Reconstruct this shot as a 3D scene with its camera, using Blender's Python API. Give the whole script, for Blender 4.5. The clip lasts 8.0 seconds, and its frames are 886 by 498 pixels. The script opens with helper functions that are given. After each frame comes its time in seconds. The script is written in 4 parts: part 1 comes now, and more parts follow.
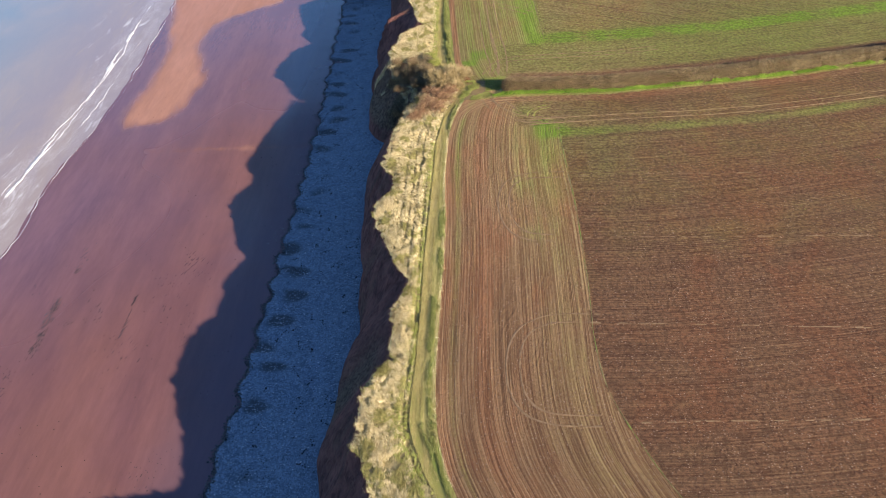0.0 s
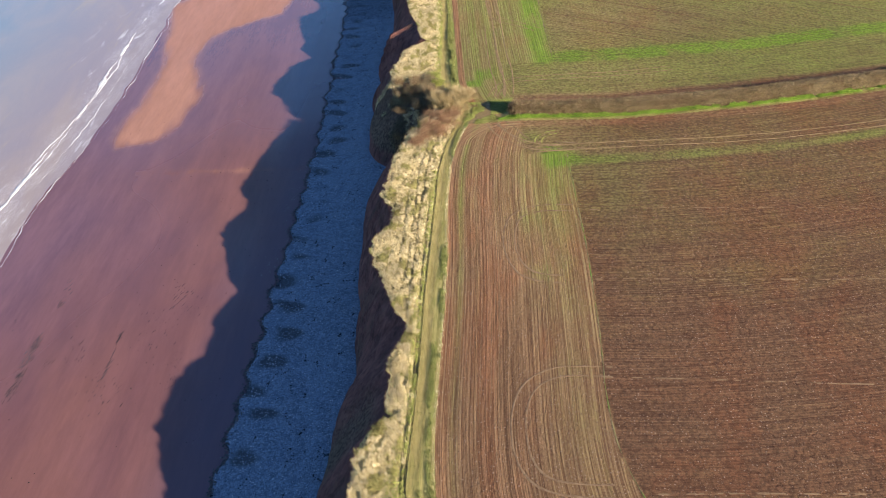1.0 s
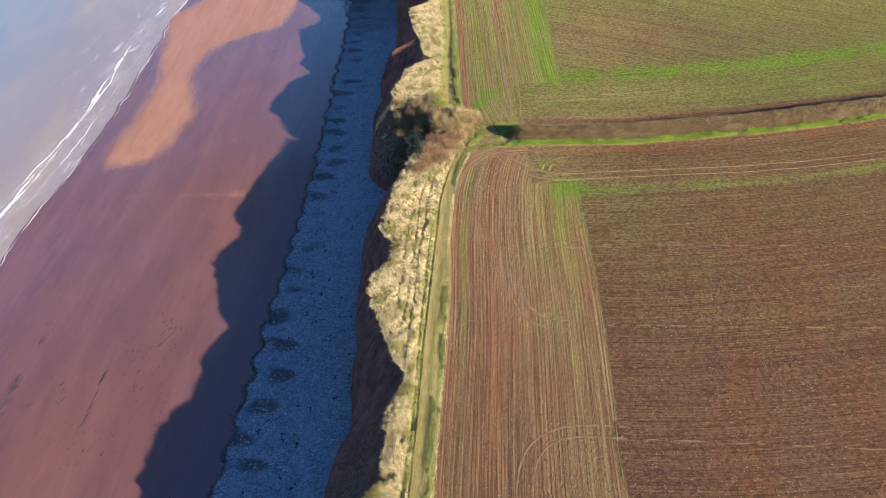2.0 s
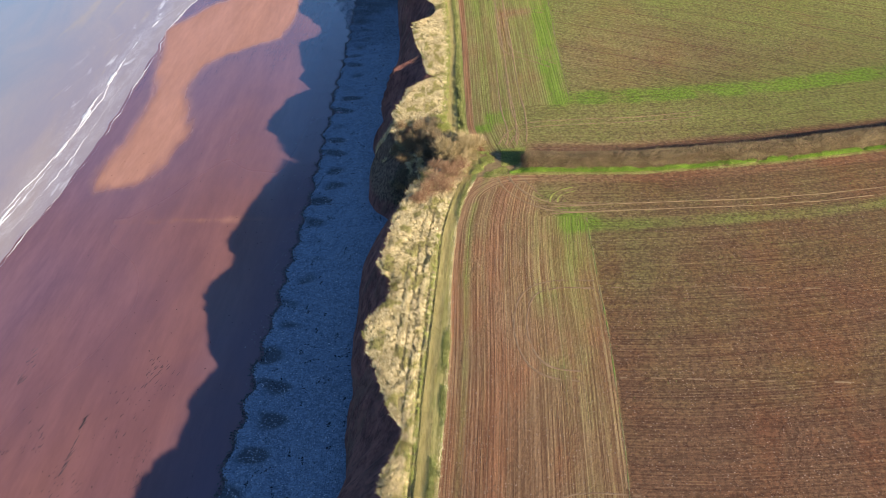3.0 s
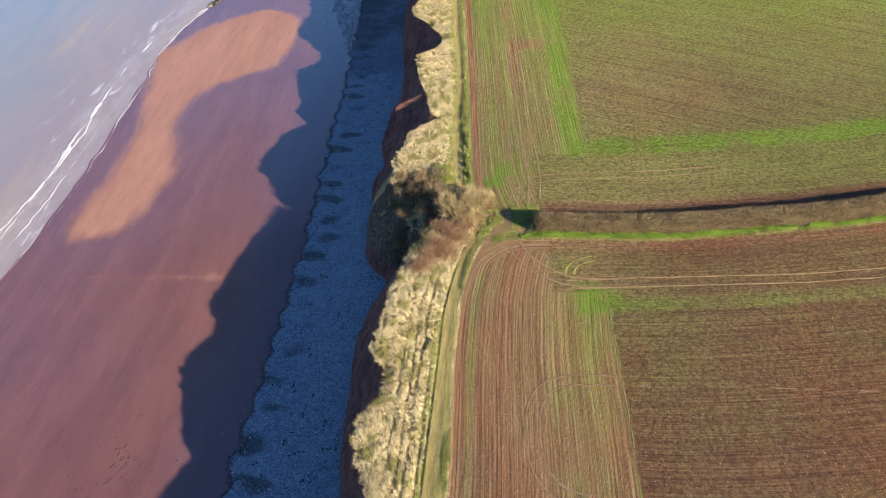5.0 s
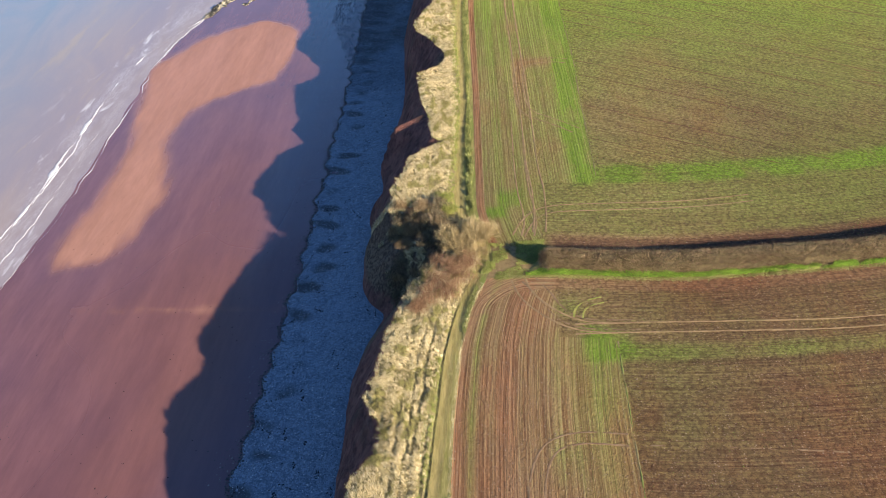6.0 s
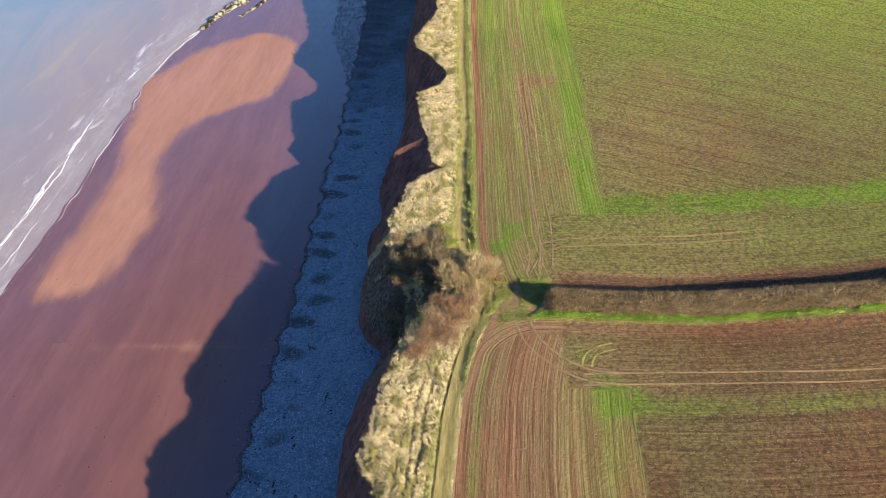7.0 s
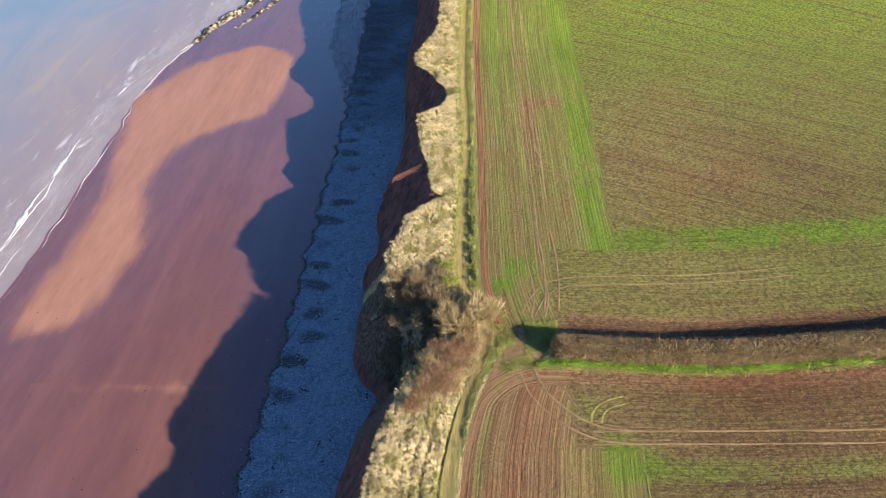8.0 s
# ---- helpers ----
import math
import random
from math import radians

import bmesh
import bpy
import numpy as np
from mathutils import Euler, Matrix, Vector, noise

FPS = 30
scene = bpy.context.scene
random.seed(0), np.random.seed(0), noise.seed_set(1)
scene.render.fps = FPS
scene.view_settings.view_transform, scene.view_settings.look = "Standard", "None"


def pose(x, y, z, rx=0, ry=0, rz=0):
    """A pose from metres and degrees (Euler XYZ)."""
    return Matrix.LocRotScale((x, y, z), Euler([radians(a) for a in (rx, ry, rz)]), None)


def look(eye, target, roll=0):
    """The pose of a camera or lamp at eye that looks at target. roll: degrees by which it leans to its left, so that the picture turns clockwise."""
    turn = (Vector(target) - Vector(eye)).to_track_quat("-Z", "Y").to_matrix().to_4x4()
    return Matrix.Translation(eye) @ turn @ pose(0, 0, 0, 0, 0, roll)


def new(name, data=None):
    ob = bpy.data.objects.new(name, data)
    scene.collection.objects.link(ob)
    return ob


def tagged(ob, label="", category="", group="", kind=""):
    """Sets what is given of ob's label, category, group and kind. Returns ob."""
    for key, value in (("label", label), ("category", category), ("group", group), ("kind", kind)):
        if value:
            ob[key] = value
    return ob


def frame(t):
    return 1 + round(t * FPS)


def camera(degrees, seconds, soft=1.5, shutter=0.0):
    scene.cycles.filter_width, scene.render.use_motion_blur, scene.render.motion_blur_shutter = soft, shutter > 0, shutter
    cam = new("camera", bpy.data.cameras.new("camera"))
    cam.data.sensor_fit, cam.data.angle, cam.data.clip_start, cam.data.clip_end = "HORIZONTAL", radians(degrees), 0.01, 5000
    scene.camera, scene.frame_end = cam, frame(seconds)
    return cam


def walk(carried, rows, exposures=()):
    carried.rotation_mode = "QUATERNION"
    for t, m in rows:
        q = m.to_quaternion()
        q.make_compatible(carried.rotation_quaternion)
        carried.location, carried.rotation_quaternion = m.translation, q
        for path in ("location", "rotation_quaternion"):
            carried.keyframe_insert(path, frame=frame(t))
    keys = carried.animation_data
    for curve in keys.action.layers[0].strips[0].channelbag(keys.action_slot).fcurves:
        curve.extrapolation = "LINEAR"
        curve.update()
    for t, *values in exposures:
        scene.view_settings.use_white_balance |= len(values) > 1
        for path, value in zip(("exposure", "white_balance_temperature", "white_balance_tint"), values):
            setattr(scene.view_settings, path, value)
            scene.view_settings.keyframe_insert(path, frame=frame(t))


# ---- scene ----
cam = camera(55.0, 8.0, soft=0.65)
EYE, TILT, LEAN = 93.45, -36.543, -0.177
# seconds, x, y, yaw: a level flight along the cliff
ROWS = [
    (0.0, 0.141, -0.026, 0.036),
    (0.5, 0.418, 4.921, 0.261),
    (1.0, 0.681, 9.805, 0.488),
    (1.5, 0.928, 14.631, 0.716),
    (3.0, 1.566, 28.830, 1.387),
    (3.5, 1.741, 33.490, 1.602),
    (4.0, 1.896, 38.123, 1.808),
    (4.5, 2.030, 42.735, 2.006),
    (6.0, 2.295, 56.512, 2.525),
    (6.5, 2.334, 61.104, 2.667),
    (7.0, 2.348, 65.706, 2.793),
    (7.5, 2.334, 70.325, 2.898),
    (8.0, 2.293, 74.965, 2.983),
]
walk(cam, [(t, pose(x, y, EYE, 0, 0, yaw) @ pose(0, 0, 0, 90 + TILT) @ pose(0, 0, 0, 0, 0, LEAN)) for t, x, y, yaw in ROWS])

# ---------------------------------------------------------------- light
SUN_FROM = Vector((31.0, -27.0, 16.2)).normalized()
world = bpy.data.worlds.new("sky")
scene.world = world
world.use_nodes = True
sky = world.node_tree.nodes.new("ShaderNodeTexSky")
sky.sky_type = "NISHITA"
sky.sun_disc = False
sky.ozone_density = 7.0
sky.dust_density = 0.4
sky.sun_elevation = math.asin(SUN_FROM.z)
sky.sun_rotation = math.atan2(SUN_FROM.x, SUN_FROM.y)
background = world.node_tree.nodes["Background"]
background.inputs["Strength"].default_value = 0.08
world.node_tree.links.new(sky.outputs["Color"], background.inputs["Color"])
sun = new("sun", bpy.data.lights.new("sun", "SUN"))
sun.data.energy, sun.data.angle, sun.data.color = 5.0, radians(0.5), (1.0, 0.87, 0.69)
sun.matrix_world = look(SUN_FROM * 400, (0, 0, 0))
scene.view_settings.exposure = 1.32


# ---------------------------------------------------------------- numbers
def lattice(ix, iy, seed):
    h = (ix.astype(np.int64) * 374761393 + iy.astype(np.int64) * 668265263 + seed * 974711) & 0xFFFFFFFF
    h = ((h ^ (h >> 13)) * 1274126177) & 0xFFFFFFFF
    return ((h ^ (h >> 16)) & 0xFFFF) / 65535.0


def grain(x, y, seed=0):
    """Smooth noise from 0 to 1, one lump a metre."""
    x, y = np.broadcast_arrays(np.asarray(x, float), np.asarray(y, float))
    ix, iy = np.floor(x), np.floor(y)
    fx, fy = x - ix, y - iy
    fx, fy = fx * fx * (3 - 2 * fx), fy * fy * (3 - 2 * fy)
    a = lattice(ix, iy, seed) * (1 - fx) + lattice(ix + 1, iy, seed) * fx
    b = lattice(ix, iy + 1, seed) * (1 - fx) + lattice(ix + 1, iy + 1, seed) * fx
    return a * (1 - fy) + b * fy


def lumps(x, y, octaves=4, seed=0):
    """Layered noise from about -0.5 to 0.5."""
    x, y = np.asarray(x, float), np.asarray(y, float)
    total, size = 0.0, 0.5
    for k in range(octaves):
        total = total + (grain(x * 2 ** k, y * 2 ** k, seed + k) - 0.5) * size * 2
        size *= 0.5
    return total * 0.6


def line(*knots, soft=0.0):
    """A plan line: a function of one coordinate through the knots, rounded over soft metres."""
    at, value = np.array(knots, float).T
    dense = np.arange(at[0] - 60, at[-1] + 60, 0.25)
    v = np.interp(dense, at, value)
    if soft:
        k = np.exp(-0.5 * (np.arange(-3 * soft, 3 * soft + 0.1, 0.25) / soft) ** 2)
        pad = len(k) // 2
        v = np.convolve(np.pad(v, pad, mode="edge"), k / k.sum(), mode="same")[pad:-pad]
    return lambda q: np.interp(q, dense, v)


def step(a, b, x):
    t = np.clip((np.asarray(x, float) - a) / (b - a), 0, 1)
    return t * t * (3 - 2 * t)


rng = np.random.default_rng(7)

# ---------------------------------------------------------------- plan (y along the coast, x inland)
edge_south = line((20, -20), (40, -18.5), (43.4, -16.5), (44.8, -5.5), (48, -4.4), (52, -5.3), (55, -6.2), (58, -7.4), (61, -8.4), (63.3, -9.0), (64.6, -9.8), (65.6, -10.9), (67, -10.1), (75, -9.8), (77, -9.2), (78.8, -8.2), (80.3, -6.3),
                  (84, -6.7), (87, -6.4), (88.8, -7.1), (90, -6.9), (93.6, -5.2), (96, -4.5), (97.5, -5), (100, -6.4), (104.4, -8), (110.4, -10.1), (113.6, -10.9),
                  (117, -11), (121, -8.4), (124.8, -8.1), (127.6, -9.7), (129.5, -10.5), (131.5, -9.9), (142, -8.8), (149, -7.2), (155.5, -4.9), (158.6, -2), (165, -1.5))
edge_north = line((165, -1.5), (169.4, -2.7), (171.5, -6), (173, -10.5), (176.8, -11.6), (179, -11.2), (184, -10), (188, -9.4), (191.4, -6.3), (193.9, -3.8), (195.5, -5.7),
                  (202.7, -6.5), (209.3, -8.3), (215.2, -9.4), (221, -10), (224.9, -5.3), (228.2, -4.5), (230.6, -4.5), (235.3, -7), (238.9, -9), (241.5, -11.4),
                  (246, -12.5), (252, -10.5), (255.6, -8.9), (261, -8), (269, -8), (284, -11), (313, -11), (337, -14), (392, -12))
cliff_foot = line((30, -25), (41, -23.5), (45, -18), (52, -16), (62, -15.5), (70, -16.5), (75, -17.5), (84, -16), (94, -15.4), (100, -13.3), (107, -14.2), (114, -13.7), (122, -15.1), (143, -15.6), (152, -15), (158, -13.9),
                  (161.5, -12.6), (164, -15), (168, -16.8), (173, -17), (185, -16.4), (206, -16.1), (220, -15.3), (228, -15), (246, -15.4), (257, -16.7), (276, -18),
                  (290, -16.7), (324, -18.3), (400, -20), soft=1.0)
shingle_toe = line((30, -33), (72, -31.5), (86, -30.9), (100, -30), (126, -29.8), (133, -29.3), (156, -28.7), (180, -28.7), (205, -29), (250, -29.6), (282, -30.8), (330, -33), (400, -36), soft=3)
toe_line = shingle_toe


def shingle_toe(y):
    y = np.asarray(y, float)
    return toe_line(y) + 0.35 * np.cos(y / 6.3 * 2 * math.pi + 5.6 * lumps(y * 0.03, y * 0, 2, 41)) + 1.2 * lumps(y * 0.25, y * 0, 4, 43)


water_edge = line((40, -83), (100, -81.5), (137, -80.9), (158, -81.6), (171, -79.8), (197, -79), (222, -80.6), (248, -81.4), (262, -83), (281, -80.7), (295, -77.9), (328, -69), (400, -55), soft=4)
breaker = line((40, -92), (120, -89.5), (143, -89), (176, -87.6), (191, -86.6), (207, -87), (226, -88), (255, -88.5), (274, -86), (294, -78.5), (330, -70), (400, -56), soft=3)
path_west = line((30, 8), (50, 2.8), (58.3, -0.5), (61, -1.9), (68.2, -4), (71.7, -4), (78.5, -3.5), (90, -3), (103, -2.7), (110, -2.3), (127, -1.5), (137, -1.1), (146, 0.2), (151, 1.4),
                 (155, 2.9), (160, 3.2), (165, 2.2), (170, -0.2), (175, -1.1), (197, -0.9), (211.5, -1), (233, -2.3), (251, -2.9), (273, -3.2), (330, -5), (400, -6), soft=1.2)
field_west = line((30, 14), (50, 4.5), (58.2, 1.6), (62, 0.3), (68, -0.7), (73, -0.9), (78, -0.9), (89.5, -0.4), (102.5, 0.2), (110, 0.4), (127, 0.5), (139, 1.1), (146.6, 2.3), (152.5, 4.2),
                  (157, 6), (163, 4.2), (171, 2.7), (185, 2.3), (197, 1.9), (211.5, 1.5), (233, 0.6), (251, -0.2), (270, -0.5), (330, -2), (400, -3), soft=1.2)
headland = line((30, 40), (50, 28.5), (57, 24.8), (66.6, 21.4), (73, 19.7), (82, 19.6), (94, 20.5), (111, 21.1), (141, 21.2), (170, 22.2), (182, 22.6), (205, 22.3), (226, 22.3), (243, 21.5), (266, 20.6), (400, 17), soft=3)
hedge_south = line((0, 153.2), (11.5, 152.8), (17, 151.9), (25, 151), (32, 150.9), (42, 151.5), (55, 153), (70, 156.2), (90, 161.5), (130, 173), (220, 200), soft=3)


def edge(y):
    y = np.asarray(y, float)
    ragged = 0.55 * lumps(y * 0.9, y * 0 + 3, 3, 11) + 0.3 * lumps(y * 2.6, y * 0 + 7, 2, 31)
    return np.where(y < 165, edge_south(y), edge_north(y)) + ragged


def land(x, y):
    """The height of the land above the beach."""
    x, y = np.asarray(x, float), np.asarray(y, float)
    rise = 4.6 * (1 - np.exp(-np.maximum(x - 1, 0) / 28)) * (1 - 0.2 * step(150, 230, y))
    return 16.25 + rise + 3.2 * step(185, 290, y) + 2.4 * step(246, 274, y) + 0.35 * lumps(x * 0.06, y * 0.06, 3, 5) + 0.002 * np.maximum(x - 120, 0)


def field_level(x, y):
    return land(x, y) + 0.05 * lumps(x * 0.4, y * 0.4, 3, 81)


# worn lines along the verge: metres west of the path, depth, from y, to y
GROOVES = ((0.12, 0.42, 58, 152), (0.85, 0.30, 58, 128), (2.2, 0.28, 96, 150), (3.3, 0.24, 104, 146), (4.5, 0.2, 106, 140))


def cliff_bow(y):
    """How the cliff bulges: hollow in the gully, full on the spur north of it."""
    return 1.35 - 0.7 * step(150, 158, y) * (1 - step(161, 165, y)) + 0.75 * step(162.5, 166.5, y) * (1 - step(172, 176, y))


def verge(x, y):
    """The rough cliff-top grass: hummocks and worn terraces that run along the edge."""
    s = x - edge(y)
    z = land(x, y) + 0.35 * lumps(x * 0.5, y * 0.35, 4, 9) - 0.3 * (1 - step(0, 1.2, s))
    for off, deep, a, b in GROOVES:
        wander = path_west(y) - off - min(off, 0.5) * lumps(y * 0.05, y * 0 + off, 2, 3)
        z = z - deep * np.exp(-((x - wander) / 0.22) ** 2) * step(a, a + 8, y) * (1 - step(b - 8, b, y))
    return z


def rim(y):
    """The scalloped line where the last wave runs out."""
    y = np.asarray(y, float)
    return water_edge(y) + 0.9 * lumps(y * 0.06, y * 0, 4, 121) + 1.9 * np.abs(lumps(y * 0.11, y * 0, 2, 123))


def shore(x, y):
    """The sand, which falls from the shingle to the water."""
    toe = shingle_toe(y)
    d = (x - toe) / (rim(y) - toe)
    return -0.9 * d + 0.05 * lumps(x * 0.05, y * 0.02, 3, 21)


def cusp(x, y):
    """Bays in the shingle, one every six metres or so."""
    phase = y / 6.3 + 0.9 * lumps(y * 0.03, y * 0, 2, 41) + 0.6 * lumps(y * 0.16, y * 0, 2, 45)
    a = (x - shingle_toe(y)) / 6.0 + 0.85 * lumps(y * 0.13, y * 0, 2, 47)
    size = np.clip(0.75 + 1.3 * lumps(y * 0.09, y * 0 + 5, 2, 49), 0.15, 1.2)
    bay = (0.5 + 0.5 * np.cos((phase + 0.18 * (a - 0.5)) * 2 * math.pi)) ** (0.45 + 1.0 * np.clip(a, 0, 1.2)) * np.exp(-((a - 0.58) / 0.44) ** 2) * size
    return 1.05 * bay * (1 + 0.7 * lumps(x * 0.35, y * 0.35, 4, 53))


def shingle_height(x, y):
    toe, foot = shingle_toe(y), cliff_foot(y)
    w = np.clip((x - toe) / (foot - toe), 0, 1)
    z = 0.28 * step(0, 0.035, w) + 1.35 * w ** 1.2 + 0.10 * step(0.80, 0.83, w + 0.07 * lumps(y * 0.1, y * 0, 3, 57)) + 0.12 * step(0.62, 0.66, w + 0.05 * lumps(y * 0.08, y * 0, 2, 51))
    return z - 0.32 * cusp(x, y) + 0.10 * lumps(x * 0.9, y * 0.9, 3, 55) * step(0, 0.05, w)


# ---------------------------------------------------------------- materials
class Paint:
    """A node material, built from the output backwards."""

    def __init__(self, name, rough=0.9, specular=0.3):
        self.m = bpy.data.materials.new(name)
        self.m.use_nodes = True
        self.t = self.m.node_tree
        self.b = self.t.nodes["Principled BSDF"]
        self.b.inputs["Roughness"].default_value = rough
        self.b.inputs["Specular IOR Level"].default_value = specular

    def put(self, socket, value):
        if isinstance(value, bpy.types.NodeSocket):
            self.t.links.new(value, socket)
        elif isinstance(value, (tuple, list)) and len(value) == 3 and socket.type == "RGBA":
            socket.default_value = (*value, 1)
        else:
            socket.default_value = value

    def node(self, kind, out=0, props=(), **inputs):
        n = self.t.nodes.new("ShaderNode" + kind)
        props = dict(props)
        if "operation" in props:
            n.operation = props["operation"]
        if "use_clamp" in props:
            n.use_clamp = props["use_clamp"]
        if "attribute_name" in props:
            n.attribute_name = props["attribute_name"]
        if "interpolation_type" in props:
            n.interpolation_type = props["interpolation_type"]
        if "feature" in props:
            n.feature = props["feature"]
        for key, value in inputs.items():
            key = key.replace("_", " ")
            self.put(n.inputs[int(key[1:])] if key[0] == "i" and key[1:].isdigit() else n.inputs[key], value)
        return n.outputs[out]

    def attr(self, name):
        return self.node("Attribute", 2, {"attribute_name": name})

    def place(self, scale=(1, 1, 1)):
        return self.node("Mapping", Vector=self.node("TexCoord", 3), Scale=scale)

    def noise(self, scale, vector=None, detail=4.0, rough=0.6, warp=0.0):
        return self.node("TexNoise", 0, Vector=vector or self.place(), Scale=scale, Detail=detail, Roughness=rough, Distortion=warp)

    def math(self, op, a, b=0.5, clamp=False):
        return self.node("Math", 0, {"operation": op, "use_clamp": clamp}, i0=a, i1=b)

    def ramp(self, value, a, b, to=(0.0, 1.0)):
        return self.node("MapRange", 0, {"interpolation_type": "SMOOTHSTEP"}, Value=value, From_Min=a, From_Max=b, To_Min=to[0], To_Max=to[1])

    def mix(self, f, a, b, blend="MIX"):
        n = self.t.nodes.new("ShaderNodeMix")
        n.data_type, n.blend_type = "RGBA", blend
        for k, v in ((0, f), (6, a), (7, b)):
            self.put(n.inputs[k], v)
        return n.outputs[2]

    def bump(self, height, strength=0.5, distance=0.05, normal=None):
        n = self.t.nodes.new("ShaderNodeBump")
        n.inputs["Strength"].default_value, n.inputs["Distance"].default_value = strength, distance
        self.put(n.inputs["Height"], height)
        if normal is not None:
            self.put(n.inputs["Normal"], normal)
        return n.outputs[0]

    def done(self, color=None, normal=None, rough=None, specular=None):
        for key, value in (("Base Color", color), ("Normal", normal), ("Roughness", rough), ("Specular IOR Level", specular)):
            if value is not None:
                self.put(self.b.inputs[key], value)
        return self.m


def field_material(name, soil, pale, crop, bare, dull):
    p = Paint(name, 0.95, 0.15)
    row, along, green = p.attr("row"), p.attr("along"), p.attr("green")
    lane = p.node("CombineXYZ", X=row, Y=p.math("MULTIPLY", along, 0.07), Z=0.0)
    long = p.node("CombineXYZ", X=row, Y=p.math("MULTIPLY", along, 0.012), Z=3.0)
    broad = p.noise(0.16, None, 4, 0.6)
    ruled = p.attr("ruled")
    wide = p.math("ADD", 0.5, p.math("MULTIPLY", p.math("SUBTRACT", p.noise(0.9, long, 2, 0.6), 0.5), ruled))
    fine = p.math("ADD", 0.5, p.math("MULTIPLY", p.math("SUBTRACT", p.noise(4.2, long, 3, 0.8), 0.5), p.math("ADD", ruled, 0.25)))
    clod = p.noise(2.4, None, 4, 0.9)
    tiny = p.noise(6.5, None, 3, 0.75)
    light = p.attr("light")
    base = p.mix(p.ramp(wide, 0.38, 0.62), soil, bare)
    base = p.mix(p.ramp(fine, 0.38, 0.64, (0.0, 0.5)), base, pale)
    base = p.mix(p.math("MULTIPLY", light, 0.8), base, p.mix(p.ramp(p.math("ADD", p.math("MULTIPLY", fine, 0.6), p.math("MULTIPLY", wide, 0.4)), 0.36, 0.62), (0.345, 0.182, 0.088), (0.45, 0.29, 0.15)))
    rust = p.noise(0.07, p.place((1, 0.45, 1)), 5, 0.65, 0.5)
    base = p.mix(p.ramp(rust, 0.46, 0.66, (0.0, 0.55)), base, p.mix(light, (0.20, 0.072, 0.034), (0.40, 0.165, 0.08)))
    base = p.mix(p.math("MULTIPLY", p.attr("rust"), 0.75), base, p.mix(p.ramp(fine, 0.4, 0.62), (0.25, 0.088, 0.04), (0.42, 0.185, 0.09)))
    base = p.mix(p.ramp(tiny, 0.62, 0.74, (0.0, 0.4)), base, tuple(min(1, 1.7 * v) for v in pale))
    gap = p.math("ABSOLUTE", p.math("SUBTRACT", p.math("FRACT", p.math("DIVIDE", row, 3.05)), 0.5))
    seam = p.math("MULTIPLY", p.ramp(gap, 0.0, 0.045, (1.0, 0.0)), p.ramp(p.noise(0.25, lane, 4, 0.7), 0.35, 0.6, (0.1, 0.8)))
    base = p.mix(p.math("MULTIPLY", seam, ruled), base, p.mix(light, (0.15, 0.06, 0.035), (0.50, 0.36, 0.19)))
    lane_gap = p.math("ABSOLUTE", p.math("SUBTRACT", p.math("FRACT", p.math("DIVIDE", row, 5.6)), 0.5))
    tram = p.math("MULTIPLY", p.math("MULTIPLY", p.ramp(lane_gap, 0.015, 0.05, (1.0, 0.0)), p.ramp(p.noise(0.5, lane, 4, 0.7), 0.36, 0.6)), p.attr("tram"))
    lush = p.math("ADD", p.math("MULTIPLY", wide, 0.8), p.math("ADD", p.math("MULTIPLY", fine, 0.9), p.math("ADD", p.math("MULTIPLY", clod, 0.4), p.math("MULTIPLY", broad, 0.5))))
    cover = p.math("ADD", green, p.math("MULTIPLY", p.math("SUBTRACT", lush, 1.3), 0.75))
    color = p.mix(p.math("MULTIPLY", p.ramp(cover, 0.08, 1.0, (0.0, 0.9)), p.math("SUBTRACT", 1.0, p.math("MULTIPLY", seam, 0.6))), base, p.mix(p.ramp(green, 0.4, 0.95), dull, crop))
    color = p.mix(p.math("MULTIPLY", p.ramp(clod, 0.34, 0.54, (0.6, 0.0)), p.ramp(ruled, 0.2, 0.7, (1.0, 0.35))), color, tuple(v * 0.5 for v in soil))
    # drill lines: a pale ridge and a dark slot, stronger in some rows than in others
    drill = p.math("FRACT", p.math("DIVIDE", row, 0.46))
    pass_ = p.ramp(p.noise(1.3, long, 3, 0.7), 0.42, 0.62)
    ridge = p.math("MULTIPLY", p.ramp(p.math("ABSOLUTE", p.math("SUBTRACT", drill, 0.35)), 0.06, 0.26, (1.0, 0.0)), p.math("MULTIPLY", pass_, p.ramp(ruled, 0.15, 0.66, (0.16, 0.55))))
    slot = p.math("MULTIPLY", p.ramp(p.math("ABSOLUTE", p.math("SUBTRACT", drill, 0.75)), 0.05, 0.22, (1.0, 0.0)), p.math("MULTIPLY", p.ramp(p.noise(2.1, long, 2, 0.7), 0.45, 0.62), p.ramp(ruled, 0.15, 0.66, (0.2, 0.75))))
    color = p.mix(ridge, color, p.mix(p.ramp(cover, 0.2, 0.8), (0.40, 0.265, 0.145), (0.31, 0.31, 0.095)))
    color = p.mix(slot, color, p.mix(p.ramp(cover, 0.2, 0.8), (0.13, 0.062, 0.034), (0.11, 0.13, 0.03)))
    tone = p.ramp(p.math("ADD", p.math("MULTIPLY", fine, 0.7), p.math("MULTIPLY", tiny, 0.3)), 0.38, 0.62, (0.67, 1.38))
    color = p.mix(1.0, color, p.node("CombineColor", Red=tone, Green=tone, Blue=tone), "MULTIPLY")
    color = p.mix(p.math("MULTIPLY", tram, 0.75), color, (0.17, 0.082, 0.046))
